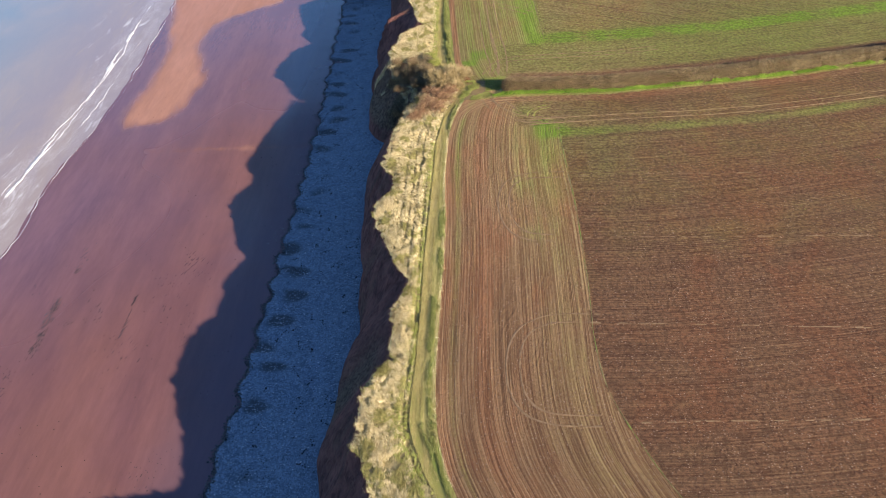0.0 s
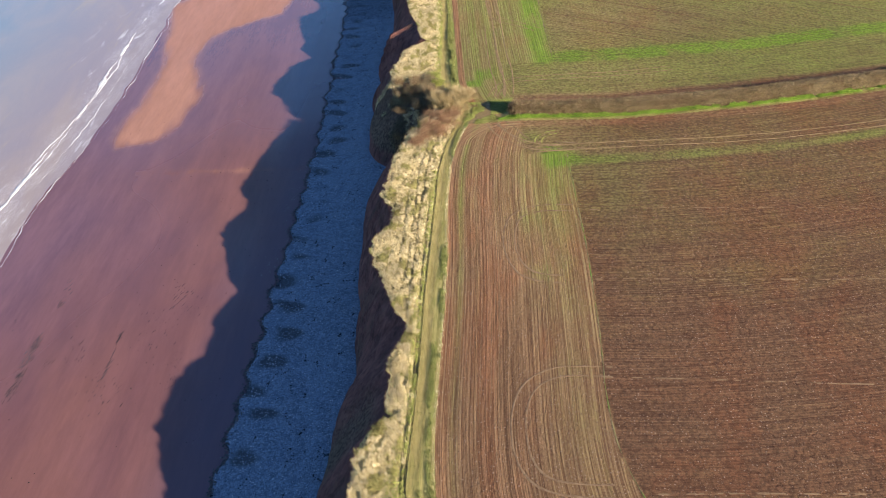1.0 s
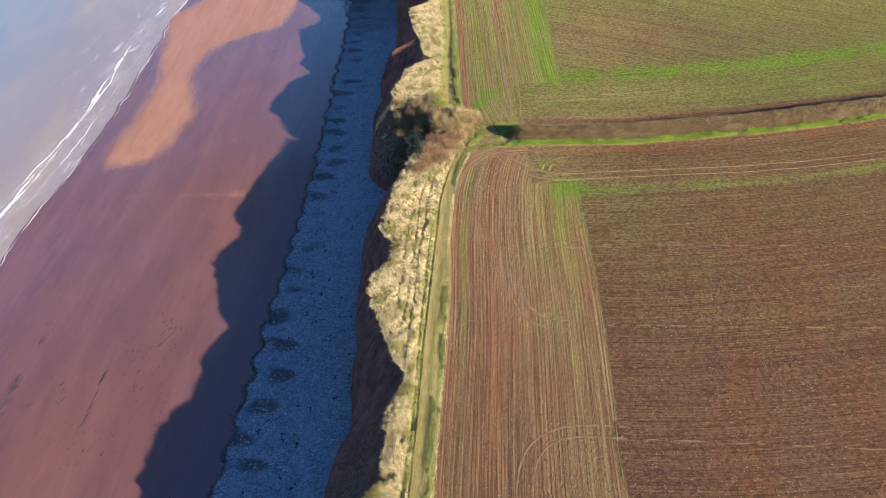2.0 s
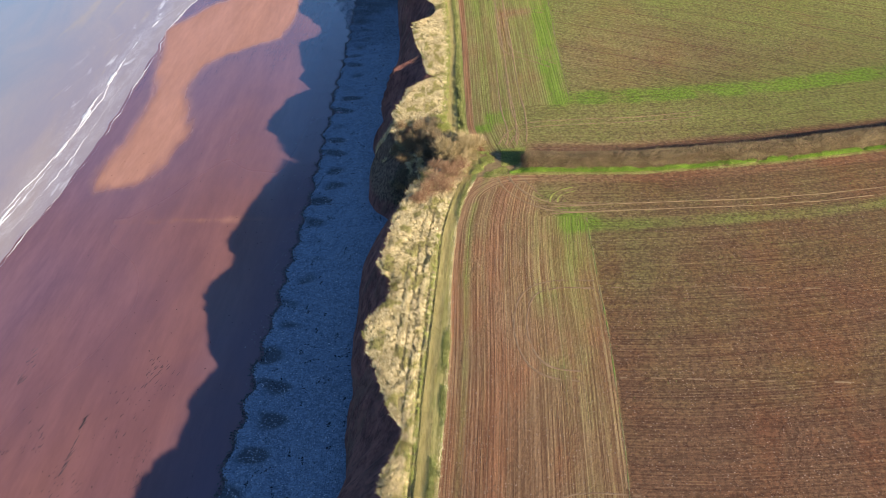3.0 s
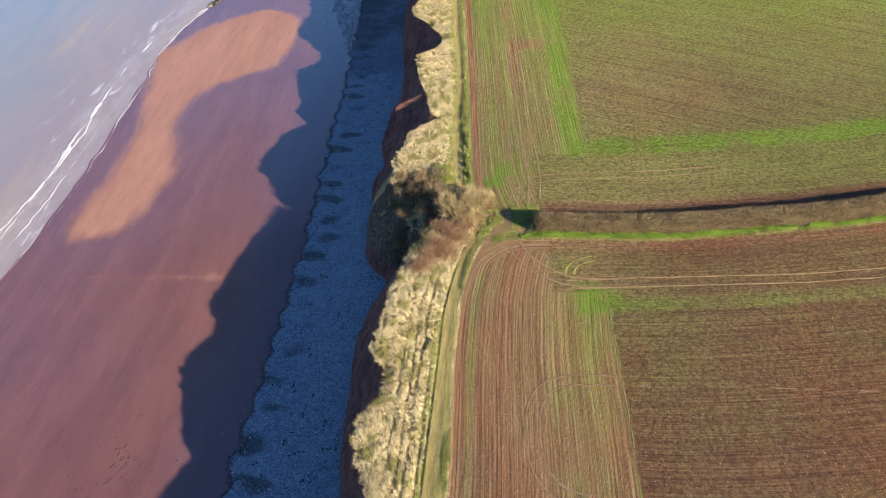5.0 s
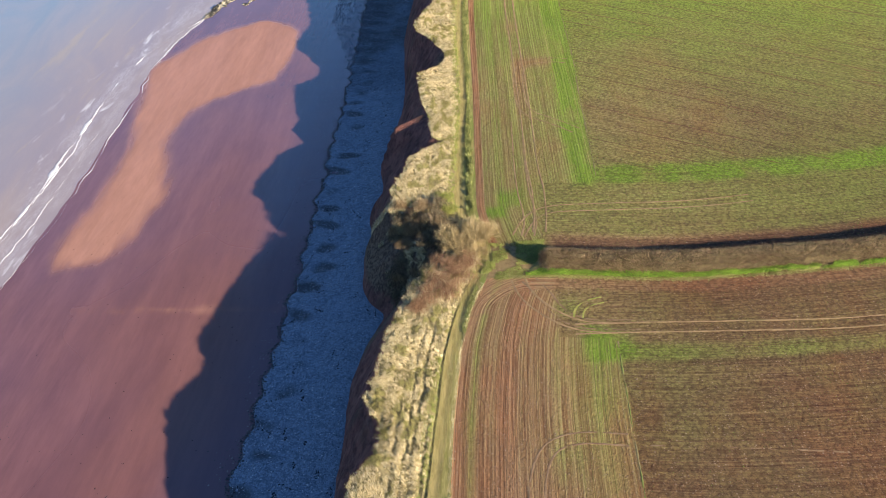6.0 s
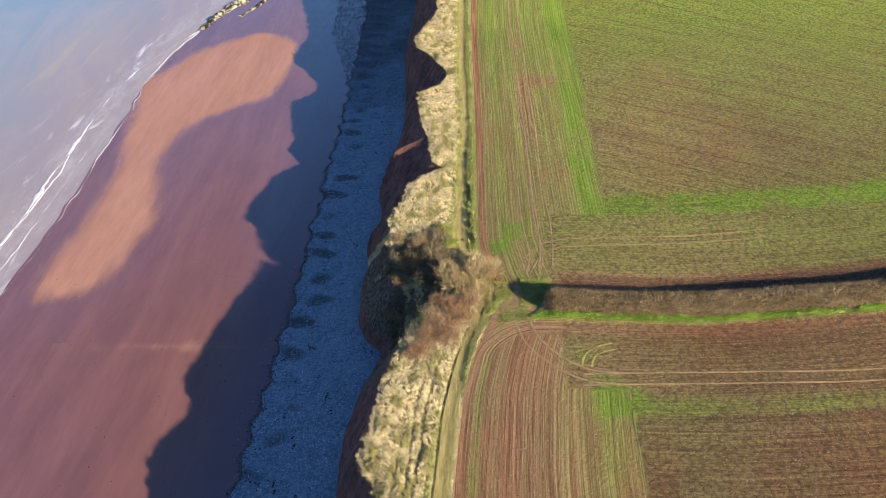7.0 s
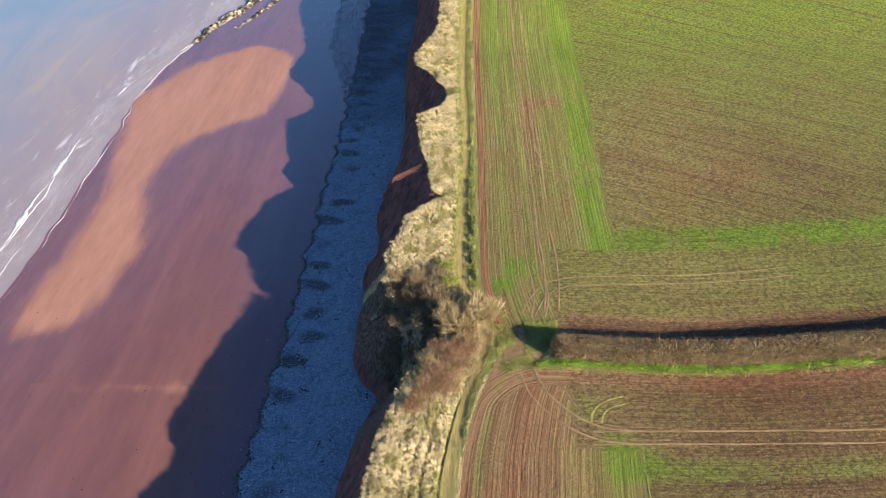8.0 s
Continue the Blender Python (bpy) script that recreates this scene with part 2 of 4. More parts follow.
    # flints, and crumbs with the sun in their colour; cells with or without one
    flint = p.math("MULTIPLY", p.ramp(p.node("TexVoronoi", 0, Vector=p.place(), Scale=2.6), 0.15, 0.3, (1.0, 0.0)), p.ramp(p.node("SeparateColor", 0, Color=p.node("TexVoronoi", 1, Vector=p.place(), Scale=2.6)), 0.35, 0.95))
    flint = p.math("MULTIPLY", flint, p.math("SUBTRACT", 0.85, p.math("MULTIPLY", green, 0.5)))
    color = p.mix(p.math("MULTIPLY", flint, 0.78), color, (0.52, 0.37, 0.28))
    # crumbs as large as a fist, thrown up between the rows
    crumb = p.node("TexVoronoi", 0, Vector=p.place(), Scale=1.7)
    color = p.mix(p.math("MULTIPLY", p.ramp(crumb, 0.42, 0.72, (0.0, 0.38)), p.ramp(ruled, 0.2, 0.6, (1.0, 0.0))), color, tuple(v * 0.5 for v in soil))
    height = p.math("ADD", p.math("MULTIPLY", clod, 0.9), p.math("ADD", p.math("MULTIPLY", tiny, 0.5), p.math("ADD", p.math("MULTIPLY", fine, 0.9), p.math("ADD", p.math("MULTIPLY", flint, 0.4), p.math("MULTIPLY", crumb, -0.35)))))
    return p.done(color, p.bump(height, 1.0, 0.5))


def mottled(name, dark, light, scale=2.0, rough=0.95, bump=0.05, third=None, stretch=(1, 1, 1)):
    p = Paint(name, rough, 0.2)
    at = p.place(stretch)
    a, b = p.noise(scale, at, 5, 0.65), p.noise(scale * 6, at, 4, 0.7)
    color = p.mix(p.ramp(p.math("ADD", p.math("MULTIPLY", a, 0.65), p.math("MULTIPLY", b, 0.35)), 0.35, 0.65), dark, light)
    if third:
        color = p.mix(p.ramp(p.noise(scale * 0.23, at, 3), 0.5, 0.68), color, third)
    return p.done(color, p.bump(b, 0.8, bump))


def blades(name, *colors, rough=0.8):
    """Leaves, stalks or stones that differ from one to the next."""
    p = Paint(name, rough, 0.2)
    ramp = p.t.nodes.new("ShaderNodeValToRGB")
    p.put(ramp.inputs[0], p.node("NewGeometry", "Random Per Island"))
    while len(ramp.color_ramp.elements) < len(colors):
        ramp.color_ramp.elements.new(0.5)
    for k, c in enumerate(colors):
        e = ramp.color_ramp.elements[k]
        e.position, e.color = k / (len(colors) - 1), (*c, 1)
    tone = p.ramp(p.noise(0.35, None, 3), 0.3, 0.7, (0.72, 1.15))
    return p.done(p.mix(1.0, ramp.outputs[0], p.node("CombineColor", Red=tone, Green=tone, Blue=tone), "MULTIPLY"))


M_FIELD_S = field_material("red_tilled_soil", (0.104, 0.050, 0.033), (0.222, 0.133, 0.073), (0.185, 0.315, 0.028), (0.185, 0.086, 0.045), (0.275, 0.298, 0.083))
M_VERGE = mottled("dead_grass_mat", (0.105, 0.088, 0.036), (0.42, 0.335, 0.165), 2.2, third=(0.28, 0.24, 0.09), stretch=(1, 0.6, 1))
M_PATH = mottled("trodden_path", (0.22, 0.175, 0.062), (0.38, 0.30, 0.12), 2.2, bump=0.05, third=(0.23, 0.225, 0.065), stretch=(1, 0.12, 1))
M_MARGIN = mottled("field_margin_grass", (0.16, 0.15, 0.045), (0.36, 0.30, 0.11), 2.2, third=(0.19, 0.22, 0.05), stretch=(1, 0.12, 1))
M_GATE = mottled("gateway_earth", (0.165, 0.108, 0.05), (0.33, 0.225, 0.105), 1.4, 0.95, 0.2, third=(0.27, 0.19, 0.085))
M_BANK = mottled("hedge_bank_grass", (0.12, 0.11, 0.04), (0.30, 0.26, 0.09), 1.2, third=(0.16, 0.22, 0.04), stretch=(0.4, 1, 1))
M_STRAW = blades("dry_grass_stalks", (0.21, 0.165, 0.07), (0.50, 0.40, 0.20), (0.73, 0.60, 0.345), (0.86, 0.755, 0.52))
M_GREENGRASS = blades("green_grass_stalks", (0.15, 0.19, 0.04), (0.29, 0.31, 0.075), (0.46, 0.42, 0.15))
M_MARGINGRASS = blades("margin_grass_stalks", (0.09, 0.115, 0.03), (0.20, 0.215, 0.06), (0.36, 0.34, 0.13))
M_PATHGRASS = blades("trampled_grass", (0.17, 0.17, 0.05), (0.33, 0.29, 0.10), (0.50, 0.42, 0.19))
M_NETTLE = blades("nettle_leaves", (0.08, 0.16, 0.02), (0.18, 0.31, 0.03), (0.27, 0.41, 0.05), (0.36, 0.46, 0.09))
M_TWIG = blades("bare_hedge_twigs", (0.11, 0.066, 0.038), (0.24, 0.155, 0.09), (0.38, 0.27, 0.155), (0.22, 0.20, 0.075))
M_BRAMBLE = blades("reddish_bramble", (0.12, 0.055, 0.034), (0.26, 0.135, 0.078), (0.36, 0.21, 0.12), (0.52, 0.38, 0.22))
M_PALETWIG = blades("pale_bare_twigs", (0.16, 0.10, 0.055), (0.32, 0.22, 0.12), (0.44, 0.33, 0.18))
M_THORN = blades("thorn_twigs", (0.14, 0.10, 0.05), (0.36, 0.265, 0.13), (0.52, 0.40, 0.20), (0.68, 0.54, 0.30))
M_IVY = blades("dark_scrub_leaves", (0.055, 0.055, 0.036), (0.12, 0.11, 0.065), (0.21, 0.17, 0.105), (0.32, 0.25, 0.16))
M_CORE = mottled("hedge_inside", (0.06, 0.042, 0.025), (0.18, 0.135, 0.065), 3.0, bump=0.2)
M_BARK = mottled("bark", (0.07, 0.05, 0.035), (0.16, 0.12, 0.085), 5.0)
# grey stones, with the blue of their skylit shade put into the colour
M_PEBBLE = blades("shade_blued_pebbles", (0.05, 0.055, 0.065), (0.14, 0.17, 0.215), (0.17, 0.21, 0.265), (0.19, 0.235, 0.295), (0.22, 0.27, 0.33), (0.26, 0.31, 0.37), (0.62, 0.63, 0.64), rough=0.7)
M_COBBLEGREY = blades("shade_blued_cobbles", (0.04, 0.05, 0.06), (0.10, 0.13, 0.17), (0.15, 0.19, 0.24), (0.24, 0.29, 0.34), rough=0.7)
M_COBBLE = blades("dark_beach_stones", (0.03, 0.03, 0.033), (0.09, 0.085, 0.085), (0.16, 0.13, 0.12), rough=0.6)
M_BEACHSTONE = blades("beach_stones", (0.09, 0.07, 0.07), (0.13, 0.10, 0.10), (0.20, 0.15, 0.14), (0.34, 0.28, 0.26), rough=0.7)
M_WHITESTONE = blades("white_pebbles", (0.42, 0.43, 0.45), (0.62, 0.63, 0.64), (0.74, 0.74, 0.74), rough=0.6)
M_WEED = blades("black_weed", (0.012, 0.012, 0.012), (0.035, 0.028, 0.03), (0.06, 0.04, 0.04), rough=0.9)
M_WISP = blades("silty_weed", (0.03, 0.022, 0.028), (0.06, 0.042, 0.05), (0.095, 0.055, 0.06), rough=0.9)
M_FOAM = mottled("sea_foam", (0.45, 0.43, 0.45), (0.78, 0.78, 0.79), 2.5, 0.7)


def rock_material():
    p = Paint("weedy_ledge_rock", 0.85, 0.3)
    coat = p.math("ADD", p.noise(0.55, p.place((1, 0.6, 1)), 5, 0.75), p.math("MULTIPLY", p.math("SUBTRACT", p.noise(3.0, None, 4, 0.7), 0.5), 0.35))
    pale = p.mix(p.ramp(p.noise(1.6, None, 5, 0.7), 0.38, 0.62), (0.26, 0.22, 0.15), (0.58, 0.52, 0.38))
    color = p.mix(p.ramp(coat, 0.46, 0.54), (0.022, 0.022, 0.02), pale)
    return p.done(color, p.bump(p.noise(2.0, None, 5, 0.8), 1.0, 0.3))


def cliff_material():
    p = Paint("red_marl", 0.95, 0.15)
    at = p.place((1, 1, 0.55))
    beds = p.noise(0.9, p.place((0.05, 0.05, 1.0)), 4, 0.6, 0.4)
    big, small = p.noise(0.35, at, 5, 0.65), p.noise(2.6, at, 5, 0.7)
    color = p.mix(p.ramp(big, 0.35, 0.65), (0.165, 0.078, 0.068), (0.30, 0.135, 0.108))
    color = p.mix(p.ramp(beds, 0.55, 0.65, (0.0, 0.4)), color, (0.27, 0.14, 0.105))
    color = p.mix(p.ramp(p.noise(0.12, at, 4, 0.7), 0.52, 0.66, (0.0, 0.45)), color, (0.10, 0.088, 0.06))
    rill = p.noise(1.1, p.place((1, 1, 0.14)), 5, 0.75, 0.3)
    # rill shade put into the colour, as the bump shows little without sun
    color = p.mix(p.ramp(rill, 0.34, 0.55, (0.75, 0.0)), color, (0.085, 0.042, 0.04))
    color = p.mix(p.ramp(small, 0.56, 0.7, (0.0, 0.4)), color, (0.36, 0.19, 0.15))
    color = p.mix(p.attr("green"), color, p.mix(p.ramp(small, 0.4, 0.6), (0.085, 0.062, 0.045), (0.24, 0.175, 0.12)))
    return p.done(color, p.bump(p.math("ADD", p.math("ADD", big, rill), p.math("MULTIPLY", small, 0.6)), 1.0, 0.8))


def sand_material():
    p = Paint("red_sand")
    dry = p.attr("dry")
    streak = p.noise(0.22, p.node("Mapping", Vector=p.place(), Rotation=(0, 0, radians(14)), Scale=(1, 0.12, 1)), 5, 0.6)
    broad, fine = p.noise(0.045, p.place((1, 0.5, 1)), 4, 0.55, 0.5), p.noise(6.0, None, 3)
    wander = p.math("MULTIPLY", p.math("SUBTRACT", p.noise(0.22, p.node("Mapping", Vector=p.place(), Rotation=(0, 0, radians(14)), Scale=(1, 0.22, 1)), 5, 0.6, 0.3), 0.5), 0.9)
    d = p.ramp(p.math("ADD", dry, wander), 0.2, 0.85)
    wet = p.mix(p.ramp(streak, 0.35, 0.7), (0.142, 0.060, 0.062), (0.188, 0.081, 0.078))
    wet = p.mix(p.ramp(broad, 0.35, 0.7, (0.0, 0.7)), wet, (0.20, 0.084, 0.065))
    color = p.mix(d, wet, p.mix(p.ramp(streak, 0.3, 0.7), (0.345, 0.168, 0.118), (0.40, 0.20, 0.146)))
    comb = p.noise(0.9, p.node("Mapping", Vector=p.place(), Rotation=(0, 0, radians(14)), Scale=(1, 0.16, 1)), 5, 0.75)
    tone = p.ramp(p.math("ADD", p.math("MULTIPLY", comb, 0.75), p.math("MULTIPLY", fine, 0.25)), 0.33, 0.67, (0.89, 1.09))
    color = p.mix(1.0, color, p.node("CombineColor", Red=tone, Green=tone, Blue=tone), "MULTIPLY")
    color = p.mix(p.ramp(fine, 0.3, 0.7, (0.0, 0.12)), color, (0.10, 0.05, 0.04))
    # violet of the shaded sand by the shingle, put into its colour
    color = p.mix(p.math("MULTIPLY", p.attr("shade_tint"), 0.6), color, (0.122, 0.082, 0.118))
    film = p.attr("wet")
    rough = p.ramp(p.math("ADD", film, p.math("MULTIPLY", d, -1.0)), -0.6, 0.9, (0.85, 0.1))
    return p.done(color, p.bump(p.math("ADD", p.math("MULTIPLY", streak, 2.0), fine), 0.25, 0.03), rough, p.ramp(p.math("SUBTRACT", film, d), 0.1, 1.0, (0.4, 1.6)))


def shingle_material():
    p = Paint("shade_blued_shingle", 0.8, 0.3)
    cell = p.node("TexVoronoi", 1, Vector=p.place(), Scale=4.5)
    tone = p.node("TexVoronoi", 0, Vector=p.place(), Scale=4.5)
    speck = p.node("SeparateColor", 0, Color=cell)
    big, small = p.noise(0.4, None, 4), p.noise(1.5, None, 5, 0.8)
    # blue-grey stone, bluer than itself: the skylit shade is in the colour
    color = p.mix(p.ramp(speck, 0.1, 0.95), (0.145, 0.185, 0.245), (0.27, 0.335, 0.415))
    color = p.mix(p.ramp(small, 0.3, 0.62, (0.7, 0.0)), color, (0.075, 0.09, 0.115))
    color = p.mix(p.ramp(big, 0.4, 0.7, (0.0, 0.4)), color, (0.245, 0.31, 0.39))
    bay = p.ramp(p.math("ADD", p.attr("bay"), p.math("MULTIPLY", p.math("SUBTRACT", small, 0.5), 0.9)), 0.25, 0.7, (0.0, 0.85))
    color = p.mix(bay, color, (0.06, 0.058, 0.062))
    return p.done(color, p.bump(p.math("SUBTRACT", small, p.math("MULTIPLY", tone, 0.6)), 0.9, 0.16))


def sea_material():
    p = Paint("silty_sea", 0.2, 0.5)
    off = p.attr("off")
    at = p.node("Mapping", Vector=p.place(), Rotation=(0, 0, radians(12)), Scale=(1, 0.3, 1))
    swirl, ripple = p.noise(0.05, at, 5, 0.6, 1.0), p.noise(1.3, p.place((1, 0.45, 1)), 4, 0.6)
    silt = p.mix(p.ramp(swirl, 0.35, 0.7), (0.27, 0.225, 0.24), (0.315, 0.255, 0.235))
    deep = p.mix(p.ramp(swirl, 0.3, 0.7), (0.19, 0.245, 0.295), (0.26, 0.265, 0.295))
    color = p.mix(p.ramp(off, 8.0, 60.0), silt, deep)
    plume = p.noise(0.16, p.node("Mapping", Vector=p.place(), Rotation=(0, 0, radians(-3)), Scale=(1, 0.15, 1)), 4, 0.6, 0.4)
    color = p.mix(p.math("MULTIPLY", p.ramp(plume, 0.57, 0.72, (0.0, 0.4)), p.math("MULTIPLY", p.ramp(off, 6.0, 12.0), p.ramp(off, 22.0, 45.0, (1.0, 0.0)))), color, (0.42, 0.33, 0.20))
    lace = p.node("TexVoronoi", 0, {"feature": "DISTANCE_TO_EDGE"}, Vector=p.node("VectorMath", 0, {"operation": "ADD"}, i0=at, i1=p.node("TexNoise", 1, Vector=p.place(), Scale=0.5)), Scale=4.0)
    net = p.ramp(lace, 0.0, 0.16, (1.0, 0.0))
    swash = p.math("MULTIPLY", p.math("MULTIPLY", p.ramp(off, 6.5, 13.0, (0.34, 0.0)), p.ramp(off, 0.0, 6.5, (0.25, 1.0))), p.ramp(p.noise(0.22, at, 5, 0.75), 0.38, 0.66))
    froth = p.ramp(p.noise(1.5, None, 5, 0.85), 0.46, 0.66, (0.05, 0.7))
    rim = p.ramp(p.math("ABSOLUTE", p.math("SUBTRACT", off, 0.25)), 0.0, 0.25, (0.7, 0.0))
    foam = p.math("MAXIMUM", p.math("MAXIMUM", p.math("MULTIPLY", net, swash), p.math("MULTIPLY", swash, froth)), rim)
    wake = p.math("MULTIPLY", p.ramp(off, 8.0, 22.0, (1.0, 0.0)), p.ramp(p.noise(0.30, p.place((1.0, 0.22, 1)), 5, 0.7, 0.6), 0.57, 0.72, (0.0, 0.55)))
    color = p.mix(p.math("MAXIMUM", foam, wake, True), color, (0.80, 0.79, 0.80))
    return p.done(color, p.bump(ripple, 0.3, 0.10), p.ramp(foam, 0.0, 1.0, (0.16, 0.7)))


M_CLIFF, M_SAND, M_SHINGLE, M_SEA, M_ROCK = cliff_material(), sand_material(), shingle_material(), sea_material(), rock_material()


# ---------------------------------------------------------------- mesh helpers
def mesh(name, verts, faces, material, smooth=False, values=()):
    """A mesh from arrays; values are named floats, one a vertex."""
    me = bpy.data.meshes.new(name)
    verts, faces = np.asarray(verts, np.float32), np.asarray(faces, np.int32)
    me.vertices.add(len(verts))
    me.vertices.foreach_set("co", verts.ravel())
    n = faces.shape[1]
    me.loops.add(faces.size)
    me.loops.foreach_set("vertex_index", faces.ravel())
    me.polygons.add(len(faces))
    me.polygons.foreach_set("loop_start", np.arange(len(faces), dtype=np.int32) * n)
    me.polygons.foreach_set("use_smooth", np.full(len(faces), smooth))
    me.update(calc_edges=True)
    me.materials.append(material)
    for key, v in dict(values).items():
        me.attributes.new(key, "FLOAT", "POINT").data.foreach_set("value", np.asarray(v, np.float32).ravel())
    return me


def sheet(name, x, y, z, material, values=(), parent=None):
    """A surface from three grids of the same shape; rows run along y, columns along x."""
    r, c = x.shape
    k = np.arange(r * c).reshape(r, c)
    f = np.stack([k[:-1, :-1], k[:-1, 1:], k[1:, 1:], k[1:, :-1]], -1).reshape(-1, 4)
    ob = new(name, mesh(name, np.stack([x, y, z], -1).reshape(-1, 3), f, material, True, values))
    ob.parent = parent
    return ob


def structure(ob, label, category):
    return tagged(ob, label, category, kind="structure")


def spread(start, stop, first, growth):
    out, d = [start], first
    while out[-1] < stop:
        out.append(out[-1] + d)
        d *= growth
    return np.array(out)


NEAR = np.arange(44, 330, 0.5)
ROWS_Y = np.concatenate([44 - spread(0.5, 3000, 3, 1.25)[::-1], NEAR, 330 + spread(0, 3000, 2, 1.2)])


def between(west, east, count, height, y=ROWS_Y):
    t = np.linspace(0, 1, count)[None, :]
    x = west(y)[:, None] * (1 - t) + east(y)[:, None] * t
    yy = np.broadcast_to(y[:, None], x.shape).copy()
    return x, yy, height(x, yy)


# ---------------------------------------------------------------- the land
def path_east(y):
    return path_west(y) + 1.35 + 0.15 * lumps(y * 0.2, y * 0, 2, 61)


x, y, z = between(edge, path_west, 40, verge)
z[:, -1] = land(x[:, -1], y[:, -1])
structure(sheet("cliff_top_verge", x, y, z, M_VERGE), "rough strip of dead straw-coloured grass along the cliff edge", "ground")


def path_height(x, y):
    return land(x, y) - 0.06 * np.sin(np.clip((x - path_west(y)) / 1.35, 0, 1) * math.pi)


x, y, z = between(path_west, path_east, 6, path_height)
structure(sheet("footpath", x, y, z, M_PATH), "narrow trodden yellow-green coastal footpath beside the field", "path")
x, y, z = between(path_east, field_west, 8, lambda x, y: land(x, y) + 0.12 * lumps(x * 0.9, y * 0.5, 3, 71))
z[:, 0], z[:, -1] = land(x[:, 0], y[:, 0]), land(x[:, -1], y[:, -1])
structure(sheet("field_margin", x, y, z, M_MARGIN), "uncut green grass margin between footpath and tilled field", "ground")

# one field sheet, inland to the horizon; rows follow the coast on the headland and the hedge beyond it
inland = np.concatenate([np.arange(0, 26, 0.5), spread(26, 110, 0.8, 1.01), 110 + spread(2, 3000, 3, 1.2)])
x = field_west(ROWS_Y)[:, None] + inland[None, :]
y = np.broadcast_to(ROWS_Y[:, None], x.shape).copy()
z = land(x, y)
z = z + 0.05 * lumps(x * 0.4, y * 0.4, 3, 81)
hedge_y = hedge_south(x)
north = y > hedge_y + 3
u, d = x - field_west(y), y - hedge_y
in_head = (x < headland(y)) & ~((d > -12.5) & (d < 25) & (x > np.where(north, 13, 14)))
slanted = (x - 22) * math.cos(radians(62)) + (y - 190) * math.sin(radians(62))
row = np.where(in_head, u, np.where(north & (d > 29), slanted, d))
along = np.where(in_head, y, x)
row, along = row + np.where(in_head, 0, 400) + np.where(north, 900, 0), along
turn = np.clip(7.0 - np.hypot(np.maximum(7.0 - u, 0), np.maximum(7.0 + d, 0)), -2, None)
near = np.where((u < 7) & (d > -7), turn, np.minimum(u, -d))
strip = ~north & (near < 2.8) & (d > -30) & (u > 0)
row, along = np.where(strip, near, row), np.where(strip, x + y, along)
g = 0.16 - 0.08 * (1 - step(80, 120, y)) * ~in_head + 0.12 * lumps(x * 0.08, y * 0.08, 3, 91)
g += np.where(north, 0.44 + 0.2 * step(205, 265, y) - 0.16 * np.exp(-((x - 40) / 22) ** 2 - ((y - 198) / 12) ** 2) * ~in_head, 0) + np.where(~north, 0.23 * step(82, 135, y) + 0.12 * lumps(x * 0.05, y * 0.12, 3, 93) * step(85, 110, y), 0)
seam = np.exp(-((x - headland(y) + 2.3) / 2.3) ** 4)
patchy = 0.7 + 1.6 * lumps(x * 0.4, y * 0.14, 4, 97)
g += np.where(north, 0.45 * seam * step(174, 179, y), (0.11 + 0.03 * step(128, 136, y)) * seam * step(84, 135, y) * (1 - step(139, 142.5, y))) * patchy
g += np.where(north, 0.5 * patchy * np.exp(-((d - 28.3) / 2.9) ** 4) * (x > headland(y) - 3), 0)
g += np.where(~north, (0.34 + 0.14 * step(35, 60, x)) * np.exp(-((d + 14.9) / 1.6) ** 4) * step(18, 24, x) * (0.6 + 0.9 * lumps(x * 0.07, y * 0, 2, 95)), 0)
for x0, y0, rx, ry, much in ((20.2, 137.8, 3.0, 3.0, 0.40), (18.2, 140.4, 1.8, 2.0, 0.24), (15.4, 145.6, 2.0, 2.2, 0.22), (5.6, 169.6, 1.7, 1.6, 0.42), (8.0, 173.6, 1.8, 2.6, 0.32), (13.2, 118.6, 1.6, 3.0, 0.14), (13.6, 106.0, 1.6, 2.5, 0.12)):
    g += much * np.exp(-((x - x0) / rx) ** 4 - ((y - y0) / ry) ** 4) * (0.9 + 1.2 * lumps(x * 0.5, y * 0.5, 3, 99))
g -= np.where(in_head & ~north, 0.12 * step(1.0, 4, u) * (1 - step(9, 15, u)), 0)
g += np.where(in_head & ~north, 0.28 * np.exp(-((u - 2.1) / 0.5) ** 2) + 0.26 * np.exp(-((u - 4.7) / 0.3) ** 2) + 0.12 * np.exp(-((u - 16.5) / 4.5) ** 2) * step(40, 75, y), 0)
g += np.where(in_head & north, 0.07 * np.sin(u * 1.9) * (u < 9), 0)
g -= 0.7 * (1 - step(0.4, 0.75, np.where(north, u - 0.8, u))) + np.where(~north & (d > -8), 0.2 * (1 - step(1.6, 3.6, near)), 0)
light_soil = np.clip(np.where(north, 0.74 - 0.72 * step(26, 62, x) * (1 - 0.65 * step(190, 240, y)) + 0.08 * in_head, in_head * (0.44 + 0.55 * step(70, 130, y)) + 0.05 + 0.08 * (1 - step(70, 125, y)) * ~in_head + 0.35 * strip * ~in_head), 0, 1.25)
